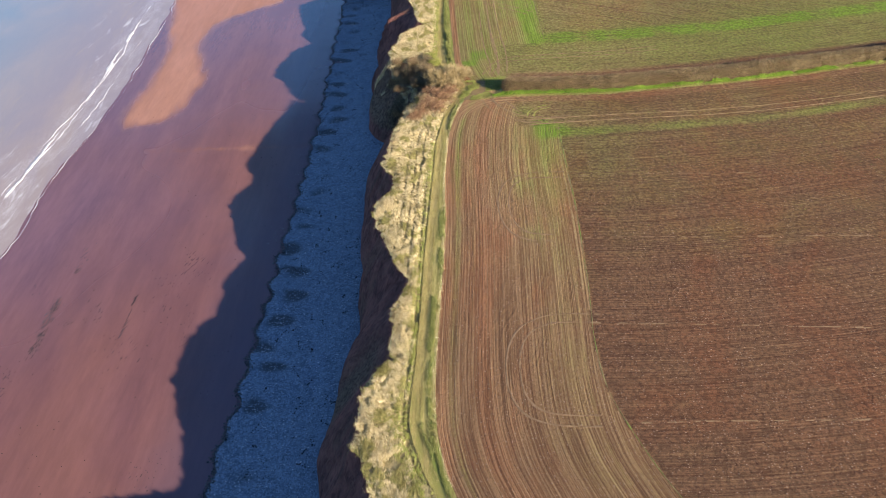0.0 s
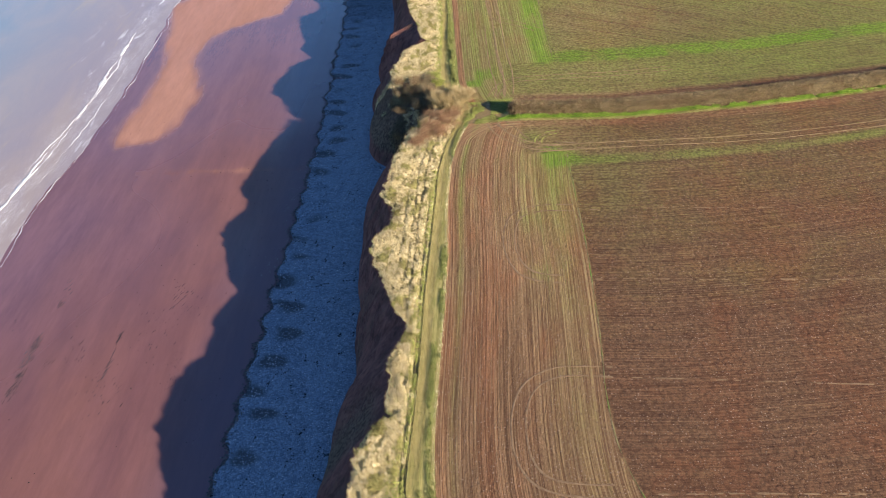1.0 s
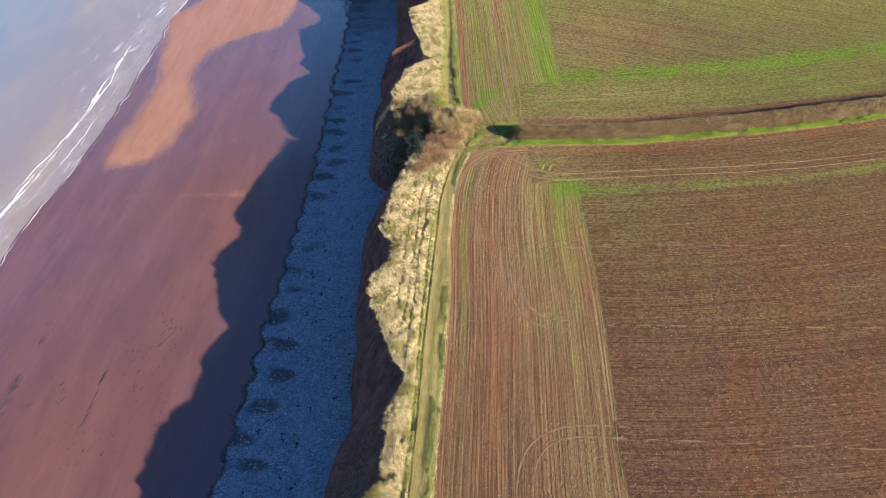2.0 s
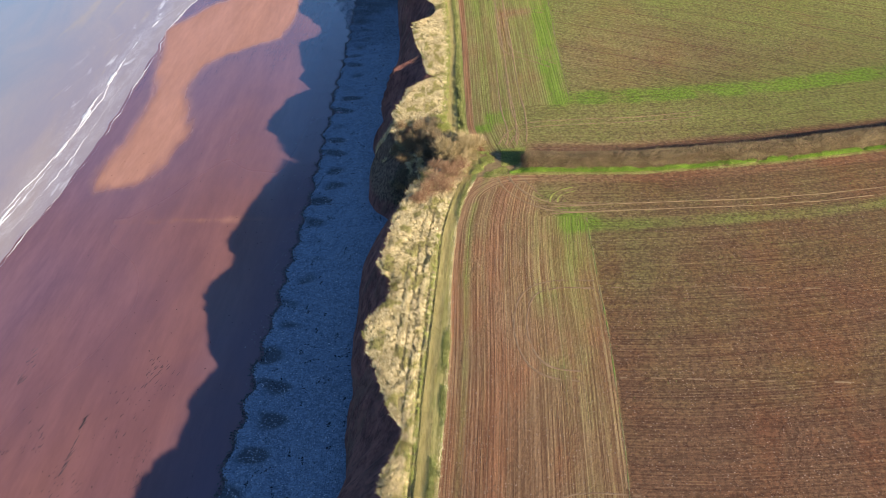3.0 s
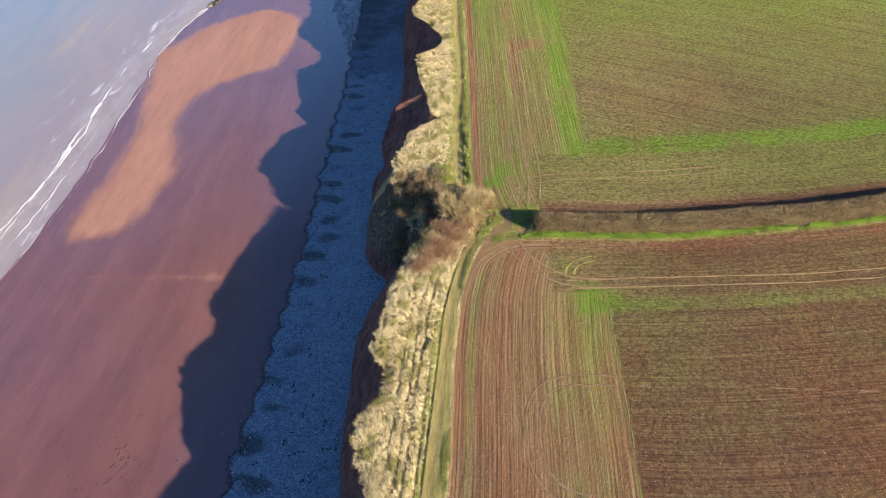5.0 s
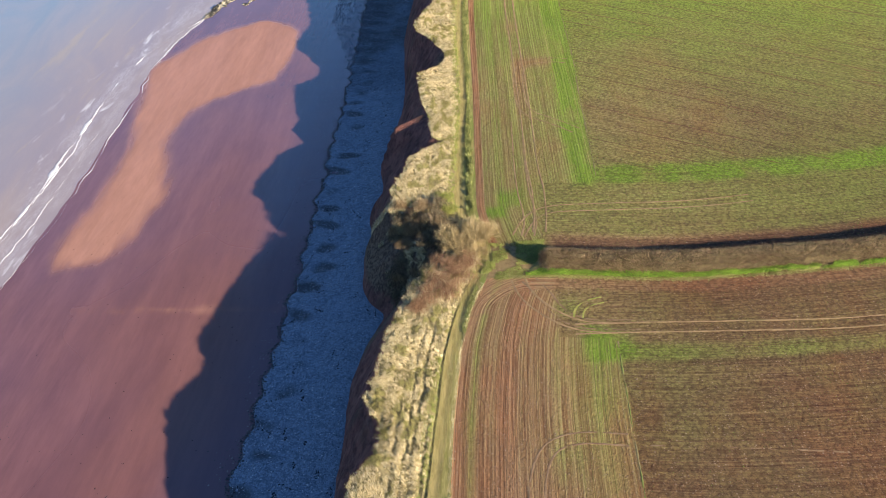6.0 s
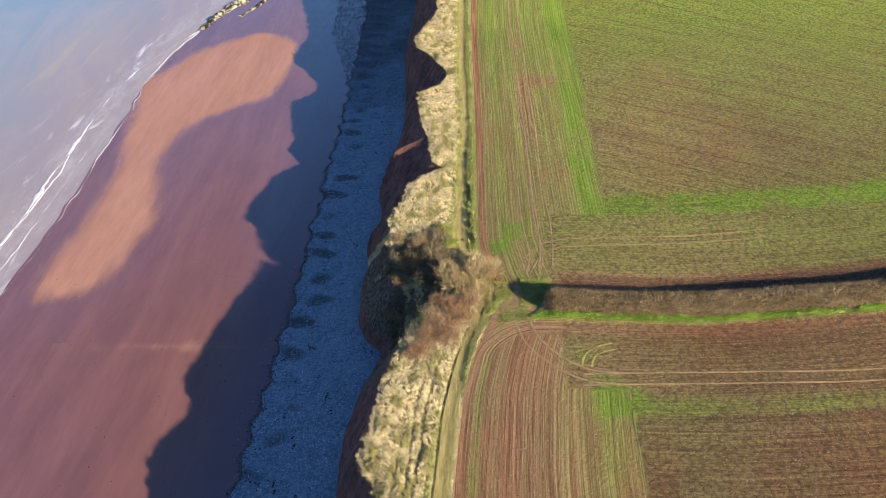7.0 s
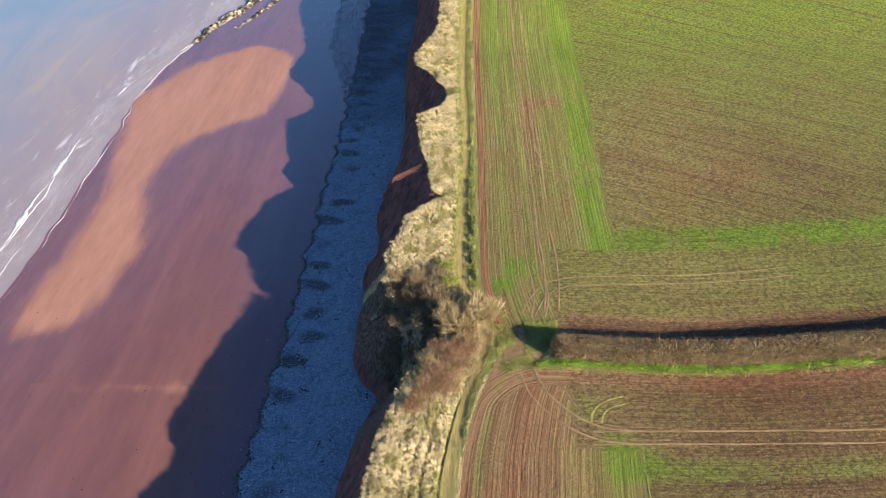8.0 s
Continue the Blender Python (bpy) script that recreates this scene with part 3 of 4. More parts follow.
rust = np.clip(np.where(in_head, np.where(north, 0.9 * np.exp(-((u - 0.7) / 0.6) ** 4) + 0.8 * np.exp(-((x - 10.6) / 1.5) ** 2 - ((y - 212) / 14) ** 4) + 0.7 * np.exp(-((x - 14) / 4) ** 4 - ((y - 224) / 2.4) ** 2) + 0.4 * np.exp(-((u - 9) / 1.6) ** 2) * step(225, 245, y), 0.5 * np.exp(-((u - 6.2) / 1.5) ** 4) + 0.3 * np.exp(-((u - 0.6) / 0.6) ** 4)), 0) * (0.8 + 1.2 * lumps(x * 0.1, y * 0.05, 3, 89)), 0, 1)
g -= 0.45 * rust + np.where(in_head & north, 0.02, 0) + np.where(~north & ~in_head, 0.09 * step(26, 40, x) * step(95, 125, y), 0)
g -= np.where(north, 0.5 * (1 - step(8.5, 11.5, d)) * step(12, 16, x), 0)
light_soil += np.where(~north & ~in_head & (d > -12.5), 0.6 * (1 - step(14, 34, x)), 0)
# bare strip's soil darkened by the hedge, deepening its cast shadow
light_soil -= np.where(north, 0.6 * (1 - step(8, 10, d)) * step(12, 16, x), 0)
light_soil = np.clip(light_soil, 0, 1.25)
field = sheet("field", x, y, z, M_FIELD_S, {"row": row, "along": along, "light": light_soil, "rust": rust, "ruled": np.where(in_head, np.where(north, 0.5, 0.6), np.where(north, 0.22, 0.2)), "tram": north & ~in_head & (d > 29), "green": np.clip(g, 0, 1)})
structure(field, "reddish-brown tilled field with thin green crop rows", "field")

# ---------------------------------------------------------------- cliff, beach and sea
rows_c = np.concatenate([44 - spread(0.4, 3000, 3, 1.25)[::-1], np.arange(44, 330, 0.4), 330 + spread(0, 3000, 2, 1.2)])
v = np.linspace(0, 1, 30)[None, :]
yy = np.broadcast_to(rows_c[:, None], (len(rows_c), 30)).copy()
top, foot = edge(rows_c)[:, None], cliff_foot(rows_c)[:, None] + 0.4
lean = v ** cliff_bow(rows_c)[:, None]
xx = foot * (1 - lean) + top * lean
rough = np.sin(v * math.pi) ** 0.7
xx -= rough * (1.5 * lumps(yy * 0.16, v * 1.5, 4, 101) + 1.5 * np.abs(lumps(yy * 0.45, v * 0.7, 4, 103)))
xx -= 5.0 * np.exp(-np.abs(yy - 203.6 - 3 * (v - 0.7)) / 1.5) * np.minimum(v / 0.8, (1 - v) / 0.2) ** 0.8
xx -= 1.8 * np.exp(-np.abs(yy - 184) / 2.5) * np.sin(v * math.pi)
foot_z = shingle_height(foot + 0 * yy, yy) - 0.3
zz = foot_z * (1 - v) + (land(top, yy) - 0.3 + 0.35 * lumps(top * 0.5, yy * 0.35, 4, 9)) * v
zz += 0.5 * rough * lumps(yy * 0.4, v * 5, 3, 107)
zz[:, -1] = verge(top, yy)[:, 0]
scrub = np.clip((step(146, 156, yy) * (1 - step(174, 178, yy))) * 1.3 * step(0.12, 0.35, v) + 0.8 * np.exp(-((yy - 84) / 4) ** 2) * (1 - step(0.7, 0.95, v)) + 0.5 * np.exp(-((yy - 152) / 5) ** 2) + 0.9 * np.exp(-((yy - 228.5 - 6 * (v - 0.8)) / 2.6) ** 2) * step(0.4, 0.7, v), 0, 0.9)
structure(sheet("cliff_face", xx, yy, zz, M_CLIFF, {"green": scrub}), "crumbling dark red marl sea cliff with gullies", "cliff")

x, y, z = between(shingle_toe, lambda q: cliff_foot(q) + 1.0, 34, shingle_height, rows_c)
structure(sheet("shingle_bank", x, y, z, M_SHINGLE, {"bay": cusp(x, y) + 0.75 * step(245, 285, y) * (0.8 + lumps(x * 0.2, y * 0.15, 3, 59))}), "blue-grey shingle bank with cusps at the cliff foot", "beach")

s = np.concatenate([-np.arange(0, 3.5, 0.5)[::-1], np.arange(1.5, 75, 1.5), 75 + spread(0, 3000, 4, 1.3)])
rows_s = np.concatenate([44 - spread(1, 3000, 3, 1.25)[::-1], np.arange(44, 330, 1.0), 330 + spread(0, 3000, 2, 1.2)])
x = shingle_toe(rows_s)[:, None] - s[None, :]
y = np.broadcast_to(rows_s[:, None], x.shape).copy()
z = np.maximum(shore(x, y), -6.0)
z -= 0.05 * step(0, -2, shingle_toe(y) - x)
bar = line((150, -79), (172, -72), (183, -68.6), (197, -67.3), (208, -68), (222, -71.3), (234, -72.6), (243, -70.2), (253, -65.5), (262, -64), (275, -60), (295, -58), soft=2)
width = line((150, 0), (169, 0), (174, 3.0), (183, 6.4), (197, 6.6), (210, 5.8), (222, 4.8), (234, 5.9), (243, 9.5), (253, 17), (262, 19), (274, 17), (282, 13), (289, 7), (295, 0), (300, 0), soft=3)
band = 0.44 * np.exp(-((y - 163 - 0.06 * (x + 60)) / 2.4) ** 2) * step(-78, -66, x) * (0.7 + 1.4 * lumps(x * 0.06, y * 0.9, 3, 113))
dry = band + np.clip((width(y) + 4.2 - np.abs(x - bar(y))) / 8.4, 0, 1) * step(0.3, 5, width(y)) * step(-44, -50, x)
wetness = np.clip(0.30 + 0.45 * step(-45, -78, x) - 0.45 * (1 - step(70, 150, y)) + 0.35 * step(170, 260, y) + 0.5 * step(215, 260, y) * step(-60, -46, x) * (1 - step(-42, -36, x)) + 0.9 * step(262, 288, y) * step(-58, -52, x) * (1 - step(-42, -37, x)) - 0.25 * step(-37, -33, x) + 0.12 * step(150, 220, y) * step(-50, -42, x) + 0.12 * np.exp(-((y - 118) / 24) ** 2) - 0.22 * np.exp(-((y - 160) / 14) ** 2) + 0.5 * lumps(x * 0.03, y * 0.02, 3, 111), 0, 1)
# the painted shade colour fades out seaward from the shingle
structure(sheet("sand_beach", x, y, z, M_SAND, {"dry": dry, "wet": wetness, "shade_tint": (1 - step(1, 13, shingle_toe(y) - x)) * np.clip(0.9 + 0.6 * lumps(x * 0.2, y * 0.1, 3, 115), 0, 1)}), "wet red-brown sand beach with a paler dry bar", "beach")

s = np.concatenate([np.arange(-3, 45, 0.75), 45 + spread(0.75, 3000, 2, 1.18)])
rows_w = np.concatenate([44 - spread(0.75, 3000, 3, 1.25)[::-1], np.arange(44, 330, 0.75), 330 + spread(0, 3000, 2, 1.2)])
shoreline = rim(rows_w)
x = shoreline[:, None] - s[None, :]
y = np.broadcast_to(rows_w[:, None], x.shape).copy()
z = -0.9 + 0.02 * step(0, 6, s)[None, :] + 0.10 * lumps(x * 0.25, y * 0.06, 3, 125) * step(2, 14, s)[None, :]
z[:, :4] = np.maximum(z[:, :4], 0) + shore(x[:, :4], y[:, :4]) - 0.03
structure(sheet("sea", x, y, z, M_SEA, {"off": np.maximum(np.broadcast_to(s[None, :], x.shape), 0)}), "calm silty grey-mauve sea with lacy foam at its edge", "sea")


# ---------------------------------------------------------------- plants and stones: shape helpers
def thing(name, at, label, category, group=""):
    ob = tagged(new(name), label, category, group)
    ob.empty_display_size = 0.5
    ob.location = at
    return ob


def part(name, me, parent, label=""):
    ob = new(name, me)
    ob.parent = parent
    return tagged(ob, label)


def stuff(name, me, label, category):
    return tagged(new(name, me), label, category, kind="stuff")


def stalks(name, base, way, width, material):
    """Thin blades: one triangle each, from base along way."""
    n = len(base)
    side = np.cross(way, rng.normal(size=(n, 3)))
    side *= (np.asarray(width) / np.maximum(np.linalg.norm(side, axis=1), 1e-6))[:, None]
    v = np.stack([base - side, base + side, base + way], 1).reshape(-1, 3)
    return mesh(name, v, np.arange(3 * n).reshape(-1, 3), material)


def leaves(name, at, size, material, up=0.5):
    """Small bent leaves, two triangles each."""
    n = len(at)
    a = rng.normal(size=(n, 3)) + (0, 0, up)
    a /= np.linalg.norm(a, axis=1)[:, None]
    b = np.cross(a, rng.normal(size=(n, 3)))
    b /= np.linalg.norm(b, axis=1)[:, None]
    size = np.broadcast_to(size, n)[:, None]
    v = np.stack([at, at + (a * 0.5 + b * 0.32) * size, at + a * size, at + (a * 0.5 - b * 0.32) * size + 0.1 * size], 1).reshape(-1, 3)
    k = np.arange(n)[:, None] * 4
    return mesh(name, v, np.concatenate([k + (0, 1, 2), k + (0, 2, 3)]), material)


def stones(name, at, size, material, flat=0.6):
    """Rounded pebbles or clods of eight faces, each of its own shape."""
    n = len(at)
    unit = np.array([(1, 0, 0), (0, 1, 0), (-1, 0, 0), (0, -1, 0), (0, 0, 1), (0, 0, -1)], float)
    tri = np.array([(0, 1, 4), (1, 2, 4), (2, 3, 4), (3, 0, 4), (1, 0, 5), (2, 1, 5), (3, 2, 5), (0, 3, 5)])
    turn = rng.uniform(0, 6.28, n)
    v = unit[None] * rng.uniform(0.65, 1.25, (n, 6, 1)) * np.asarray(size)[:, None, None]
    v[:, :, 2] *= flat
    c, s_ = np.cos(turn)[:, None], np.sin(turn)[:, None]
    v = np.stack([v[:, :, 0] * c - v[:, :, 1] * s_, v[:, :, 0] * s_ + v[:, :, 1] * c, v[:, :, 2]], -1) + at[:, None, :]
    return mesh(name, v.reshape(-1, 3), (tri[None] + 6 * np.arange(n)[:, None, None]).reshape(-1, 3), material)


def tufts(x, y, z, count, length, droop, width, material, name):
    """Grass tussocks: a fan of stalks at each place, combed over by the wind."""
    n = len(x)
    big = np.repeat(rng.uniform(0.6, 1.4, n), count)
    base = np.repeat(np.stack([x, y, z], 1), count, 0) + rng.normal(size=(n * count, 3)) * (0.12, 0.12, 0.02)
    turn = 2.4 + 5.0 * lumps(x * 0.25, y * 0.25, 3, 301)
    comb = np.repeat(np.stack([np.cos(turn) * 0.75, np.sin(turn) * 0.75, 0 * turn], 1) + rng.normal(size=(n, 3)) * (0.3, 0.3, 0), count, 0)
    way = rng.normal(size=(n * count, 3)) * (droop, droop, 0.2) + comb + (0, 0, 0.85)
    way *= (big * rng.uniform(0.6, 1.1, n * count) * length / np.linalg.norm(way, axis=1))[:, None]
    return stalks(name, base, way, width * rng.uniform(0.6, 1.4, n * count), material)


# ---------------------------------------------------------------- cliff-top grass
n = 44000
y = np.concatenate([46 + (rng.random(n - 5000) ** 1.1) * 284, -15 + 61 * rng.random(5000)])
t = rng.random(n)
x = edge(y) - 0.15 + t * (path_west(y) - edge(y) + 0.1)
keep = np.ones(n, bool)
for off, deep, a, b in GROOVES:
    wander = path_west(y) - off - min(off, 0.5) * lumps(y * 0.05, y * 0 + off, 2, 3)
    keep &= ~((np.abs(x - wander) < 0.17) & (y > a) & (y < b))
keep &= ~((y > 157) & (y < 171) & (x < 0))
keep &= (lumps(x * 1.1, y * 0.9, 3, 131) > -0.12 - 0.06 * step(70, 84, y))
x, y = x[keep], y[keep]
greenish = (path_west(y) - x) < 1.5 * rng.random(len(x)) + 0.25 + 2.2 * (y < 72) * rng.random(len(x))
greenish &= ~((y > 138) & (y < 163) & (rng.random(len(x)) > 0.25))
z = verge(x, y)
w = ~greenish
olive = w & (lumps(x * 0.8, y * 0.5, 3, 133) + 0.10 * (1 - step(62, 86, y)) > 0.13)
stuff("olive_grass", tufts(x[olive], y[olive], z[olive] + 0.08, 12, 0.42, 0.45, 0.024, M_PATHGRASS, "olive_grass"), "dull olive grass tussocks among the dead grass", "grass")
w &= ~olive
stuff("dry_grass", tufts(x[w], y[w], z[w], 18, 0.45, 0.45, 0.022, M_STRAW, "dry_grass"), "long dead straw-yellow grass tussocks on the cliff top", "grass")
stuff("green_grass", tufts(x[greenish], y[greenish], z[greenish], 10, 0.35, 0.5, 0.03, M_GREENGRASS, "green_grass"), "short yellow-green grass beside the footpath", "grass")

n = 16000
y = 20 + (rng.random(n) ** 1.1) * 310
x = path_east(y) + (0.05 + 0.9 * rng.random(n)) * (field_west(y) - path_east(y))
ridge = field_west(y) - 0.72 - 0.12 * lumps(y * 0.1, y * 0, 2, 145)
keep = (np.abs(x - ridge) < 0.22 * (0.08 + 2.4 * lumps(y * 0.22, y * 0, 3, 147) + 0.6 * (1 - step(66, 80, y)) + 0.3 * step(135, 145, y))) | (lumps(x * 0.6, y * 0.08, 3, 141) > 0.16) | ((y > 174) & (np.abs(x - field_west(y) + 1.1) < 0.4))
keep &= (y < 143) | (y > 166) | (rng.random(n) < 0.25)
x, y = x[keep], y[keep]
stuff("margin_grass", tufts(x, y, land(x, y), 9, 0.34, 0.45, 0.028, M_MARGINGRASS, "margin_grass"), "green uncut grass tufts on the field margin", "grass")
n = 6000
y = 171 + 45 * rng.random(n) ** 1.2
x = field_west(y) - 0.35 - rng.random(n) * (1.35 - 0.5 * step(190, 216, y))
keep = lumps(x * 1.3, y * 0.7, 3, 149) > 0.04 + 0.12 * step(190, 216, y)
x, y = x[keep], y[keep]
stuff("margin_docks", leaves("margin_docks", np.stack([x, y, land(x, y) + 0.05 + 0.5 * rng.random(len(x))], 1), rng.uniform(0.14, 0.3, len(x)), M_MARGINGRASS, 0.9), "green docks and nettles between footpath and field", "nettles")
n = 26000
y = 40 + (rng.random(n) ** 1.1) * 290
t = rng.random(n)
x = path_west(y) - 0.1 + t * (path_east(y) - path_west(y) + 0.2)
keep = (lumps(x * 1.2, y * 0.35, 3, 143) > 0.05 - 0.7 * np.abs(t - 0.5)) & (rng.random(n) < 0.15 + 1.6 * np.abs(t - 0.5))
x, y = x[keep], y[keep]
stuff("path_grass", tufts(x, y, land(x, y) - 0.03, 6, 0.12, 0.6, 0.022, M_PATHGRASS, "path_grass"), "short trampled yellow-green grass on the footpath", "grass")
n = 1000
y = 60 + rng.random(n) * 92
x = field_west(y) - 0.12 + 0.09 * rng.normal(size=n)
stuff("edge_straw", tufts(x, y, land(x, y), 6, 0.2, 0.4, 0.02, M_STRAW, "edge_straw"), "line of pale dead grass at the field's edge", "grass")

# ---------------------------------------------------------------- hedge, its bank and nettles
hx = np.concatenate([np.arange(10.5, 100, 0.4), 100 + spread(0.4, 700, 1, 1.08)])
t = np.linspace(0, 1, 14)[None, :]
wide = 4.2 * step(10, 13, hx)[:, None] + 1.0
x = np.broadcast_to(hx[:, None], (len(hx), 14)).copy()
y = hedge_south(x) + 0.15 + 0.7 * lumps(x * 0.5, x * 0, 4, 151) * (1 - t) + t * wide
z = land(x, y) + 0.05 + 0.35 * np.sin(t * math.pi) * step(7, 14, x) + 0.1 * lumps(x * 0.7, y * 0.7, 3, 153) * np.sin(t * math.pi)
z[:, 0], z[:, -1] = z[:, 0] - 0.12, z[:, -1] - 0.12
structure(sheet("hedge_bank", x, y, z, M_BANK), "low grassy bank under the field hedge", "ground")

t = np.linspace(0, 1, 40)[None, :]
q = np.linspace(152.2, 161.6, 50)[:, None]
x = field_west(q) - 0.15 + t * (12.8 - field_west(q) + 0.6 * lumps(q * 0.8, q * 0, 3, 155))
y = q + 0 * t
inside = np.minimum(step(152.2, 154, y) * (1 - step(159.2, 161.6, y)), 1 - step(10.5, 12.8, x))
z = field_level(x, y) + 0.10 * (inside - 0.5 + 0.8 * lumps(x * 0.6, y * 0.6, 4, 157))
structure(sheet("gateway", x, y, z, M_GATE), "bare worn earth and grass in the field gateway", "ground")

hedge = thing("hedge", (12, 156, 17.5), "long clipped brown leafless farm hedge between two fields", "hedge")
inverse = Matrix.Translation((-12, -156, -17.5))
hx = np.concatenate([np.arange(12.0, 110, 0.3), 110 + spread(0.3, 600, 1, 1.08)])
t = np.linspace(0, 1, 17)[None, :]
x = np.broadcast_to(hx[:, None], (len(hx), 17)).copy()
end = step(11.6, 13.2, hx)[:, None] * 0.75 + 0.25
tall = (2.0 + 0.25 * step(25, 60, hx) + 0.4 * lumps(hx * 0.3, hx * 0, 3, 161))[:, None] * (0.6 + 0.4 * end)
mid = hedge_south(x) + 2.75
y = mid - np.cos(t * math.pi) * 1.75 * end * (1 + 0.25 * lumps(x * 0.5, t * 4, 3, 163))
z = land(x, mid) + 0.1 + np.sin(t * math.pi) ** 0.55 * tall * (1 + 0.25 * lumps(x * 0.8, t * 5, 3, 167))
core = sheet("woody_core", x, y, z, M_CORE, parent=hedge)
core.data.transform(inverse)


def on_hedge(n, spare=0.0):
    hx = 12.0 + (rng.random(n) ** 1.35) * 150
    a = np.where(rng.random(n) < 0.4, 1.0 * rng.random(n) ** 2.0, rng.random(n) * math.pi)
    end = step(11.6, 13.2, hx) * 0.75 + 0.25
    tall = (2.0 + 0.25 * step(25, 60, hx) + 0.4 * lumps(hx * 0.3, hx * 0, 3, 161)) * (0.6 + 0.4 * end)
    mid = hedge_south(hx) + 2.75
    out = np.stack([np.zeros(n), -np.cos(a), np.sin(a) * 0.9], 1)
    at = np.stack([hx, mid - np.cos(a) * (1.7 + spare) * end, land(hx, mid) + 0.1 + np.sin(a) ** 0.55 * tall * (1 + spare)], 1)
    return at, out


at, out = on_hedge(130000)
way = out * 0.5 + rng.normal(size=at.shape) * 0.6
me = stalks("twigs", at, way * rng.uniform(0.2, 0.46, len(at))[:, None], 0.026, M_TWIG)
me.transform(inverse)
part("crown", me, hedge, "brown bare twigs with a few dull leaves")
at, out = on_hedge(9000, 0.04)
keep = lumps(at[:, 0] * 0.25, at[:, 1] * 0.4, 3, 171) > 0.06
me = leaves("leaves", at[keep], rng.uniform(0.15, 0.3, keep.sum()), M_TWIG)
me.transform(inverse)
part("foliage", me, hedge)

n = 90000
x = 10.0 + (rng.random(n) ** 1.3) * 140
gap = rng.random(n)
y = hedge_south(x) + 0.05 + gap * (0.5 + (1.35 - 0.55 * step(40, 60, x)) * step(10, 13, x) + 0.8 * lumps(x * 0.4, x * 0, 3, 185))
keep = lumps(x * 0.6, y * 0.9, 3, 181) + 0.2 * (1 - step(40, 90, x)) - 0.25 * gap * step(18, 40, x) > -0.08
x, y = x[keep], y[keep]
z = land(x, y) + 0.1 + rng.random(len(x)) * (0.3 + 0.8 * np.clip(lumps(x * 0.6, y * 0.5, 3, 183) + 0.25, 0, 1)) * (0.25 + 0.75 * step(11, 14, x))
stuff("nettles", leaves("nettles", np.stack([x, y, z], 1), rng.uniform(0.08, 0.2, len(x)), M_NETTLE, 0.7), "bright green nettles and docks along the hedge foot", "nettles")
n = 5200
x = 7.0 + (rng.random(n) ** 1.2) * 130
y = hedge_south(x) - 0.05 + 0.22 * rng.normal(size=n) + 0.25 * lumps(x * 0.3, x * 0, 3, 187)
stuff("hedge_straw", tufts(x, y, land(x, y) + 0.02, 6, 0.24, 0.5, 0.024, M_PATHGRASS, "hedge_straw"), "line of yellowing grass along the hedge bank", "grass")
n = 7500
x, y = rng.uniform(3.2, 13, n), rng.uniform(152.4, 161.3, n)
keep = (lumps(x * 0.45, y * 0.45, 4, 191) > 0.02 + 0.12 * step(6, 9, x) * (1 - step(10, 11.5, x)) - 0.2 * step(10, 11.5, x)) & (x > path_east(y) - 0.3) | (x > 8.8) & (y > 155.5)
x, y = x[keep], y[keep]
stuff("gateway_grass", tufts(x, y, land(x, y) + 0.06, 6, 0.16, 0.6, 0.026, M_GREENGRASS, "gateway_grass"), "trampled bright green grass in the field gateway", "grass")


# ---------------------------------------------------------------- scrub round the gully
def shrub(name, at, radius, height, twigs, twig_material, label, group, leaf_material=None, leaf_count=0, spread_out=1.0, trunk=True, twig=1.0):
    """A bush: forked stems, a crown of fine twigs with an uneven outline and, on some, leaves."""
    ob = thing(name, at, label, "bush", group)
    verts, faces = [], []
    heads = []
    for k in range(7 if trunk else 4):
        a, r = rng.uniform(0, 6.28), radius * rng.uniform(0.15, 0.75)
        top = np.array([math.cos(a) * r, math.sin(a) * r, height * rng.uniform(0.45, 0.85)])
        heads.append(top)
        low = np.array([math.cos(a) * 0.12, math.sin(a) * 0.12, -0.3])
        bend = (low + top) / 2 + rng.normal(size=3) * 0.12 * height
        for p, q, ra, rb in ((low, bend, 0.07, 0.05), (bend, top, 0.05, 0.015)):
            b = len(verts)
            for c, rad in ((p, ra), (q, rb)):
                for j in range(5):
                    verts.append((c[0] + rad * math.cos(j * 1.2566), c[1] + rad * math.sin(j * 1.2566), c[2]))
            for j in range(5):
                faces.append((b + j, b + (j + 1) % 5, b + 5 + (j + 1) % 5, b + 5 + j))
    part("stems", mesh("stems", verts, faces, M_BARK, True), ob)
    heads = np.array(heads)
    pick = rng.integers(0, len(heads), twigs)
    d = rng.normal(size=(twigs, 3))
    d /= np.linalg.norm(d, axis=1)[:, None]
    reach = rng.random(twigs) ** 0.5 * radius * 0.6 * spread_out
    base = heads[pick] * (1, 1, 0.9) + d * reach[:, None] * (1, 1, 0.75 * height / max(radius, 0.1))
    base[:, 2] = np.abs(base[:, 2]) * 0.95 + 0.05
    way = (d * (0.35 if trunk else 0.6) + rng.normal(size=(twigs, 3)) * 0.35 + (0, 0, 0.55)) * rng.uniform(0.3, 0.9, twigs)[:, None] * twig
    part("crown", stalks("crown", base, way, 0.018, twig_material), ob)
    if leaf_count:
        part("foliage", leaves("foliage", base[rng.integers(0, twigs, leaf_count)] + rng.normal(size=(leaf_count, 3)) * 0.15, rng.uniform(0.12, 0.3, leaf_count), leaf_material), ob)
    return ob


def gully_height(x, y):
    """The slope of the gully between the shingle and the land's edge."""
    w = np.clip((x - cliff_foot(y)) / (edge(y) - cliff_foot(y)), 0, 1)
    return np.where(w >= 1, verge(x, y), 1.5 + w ** (1 / cliff_bow(y)) * 14.8)


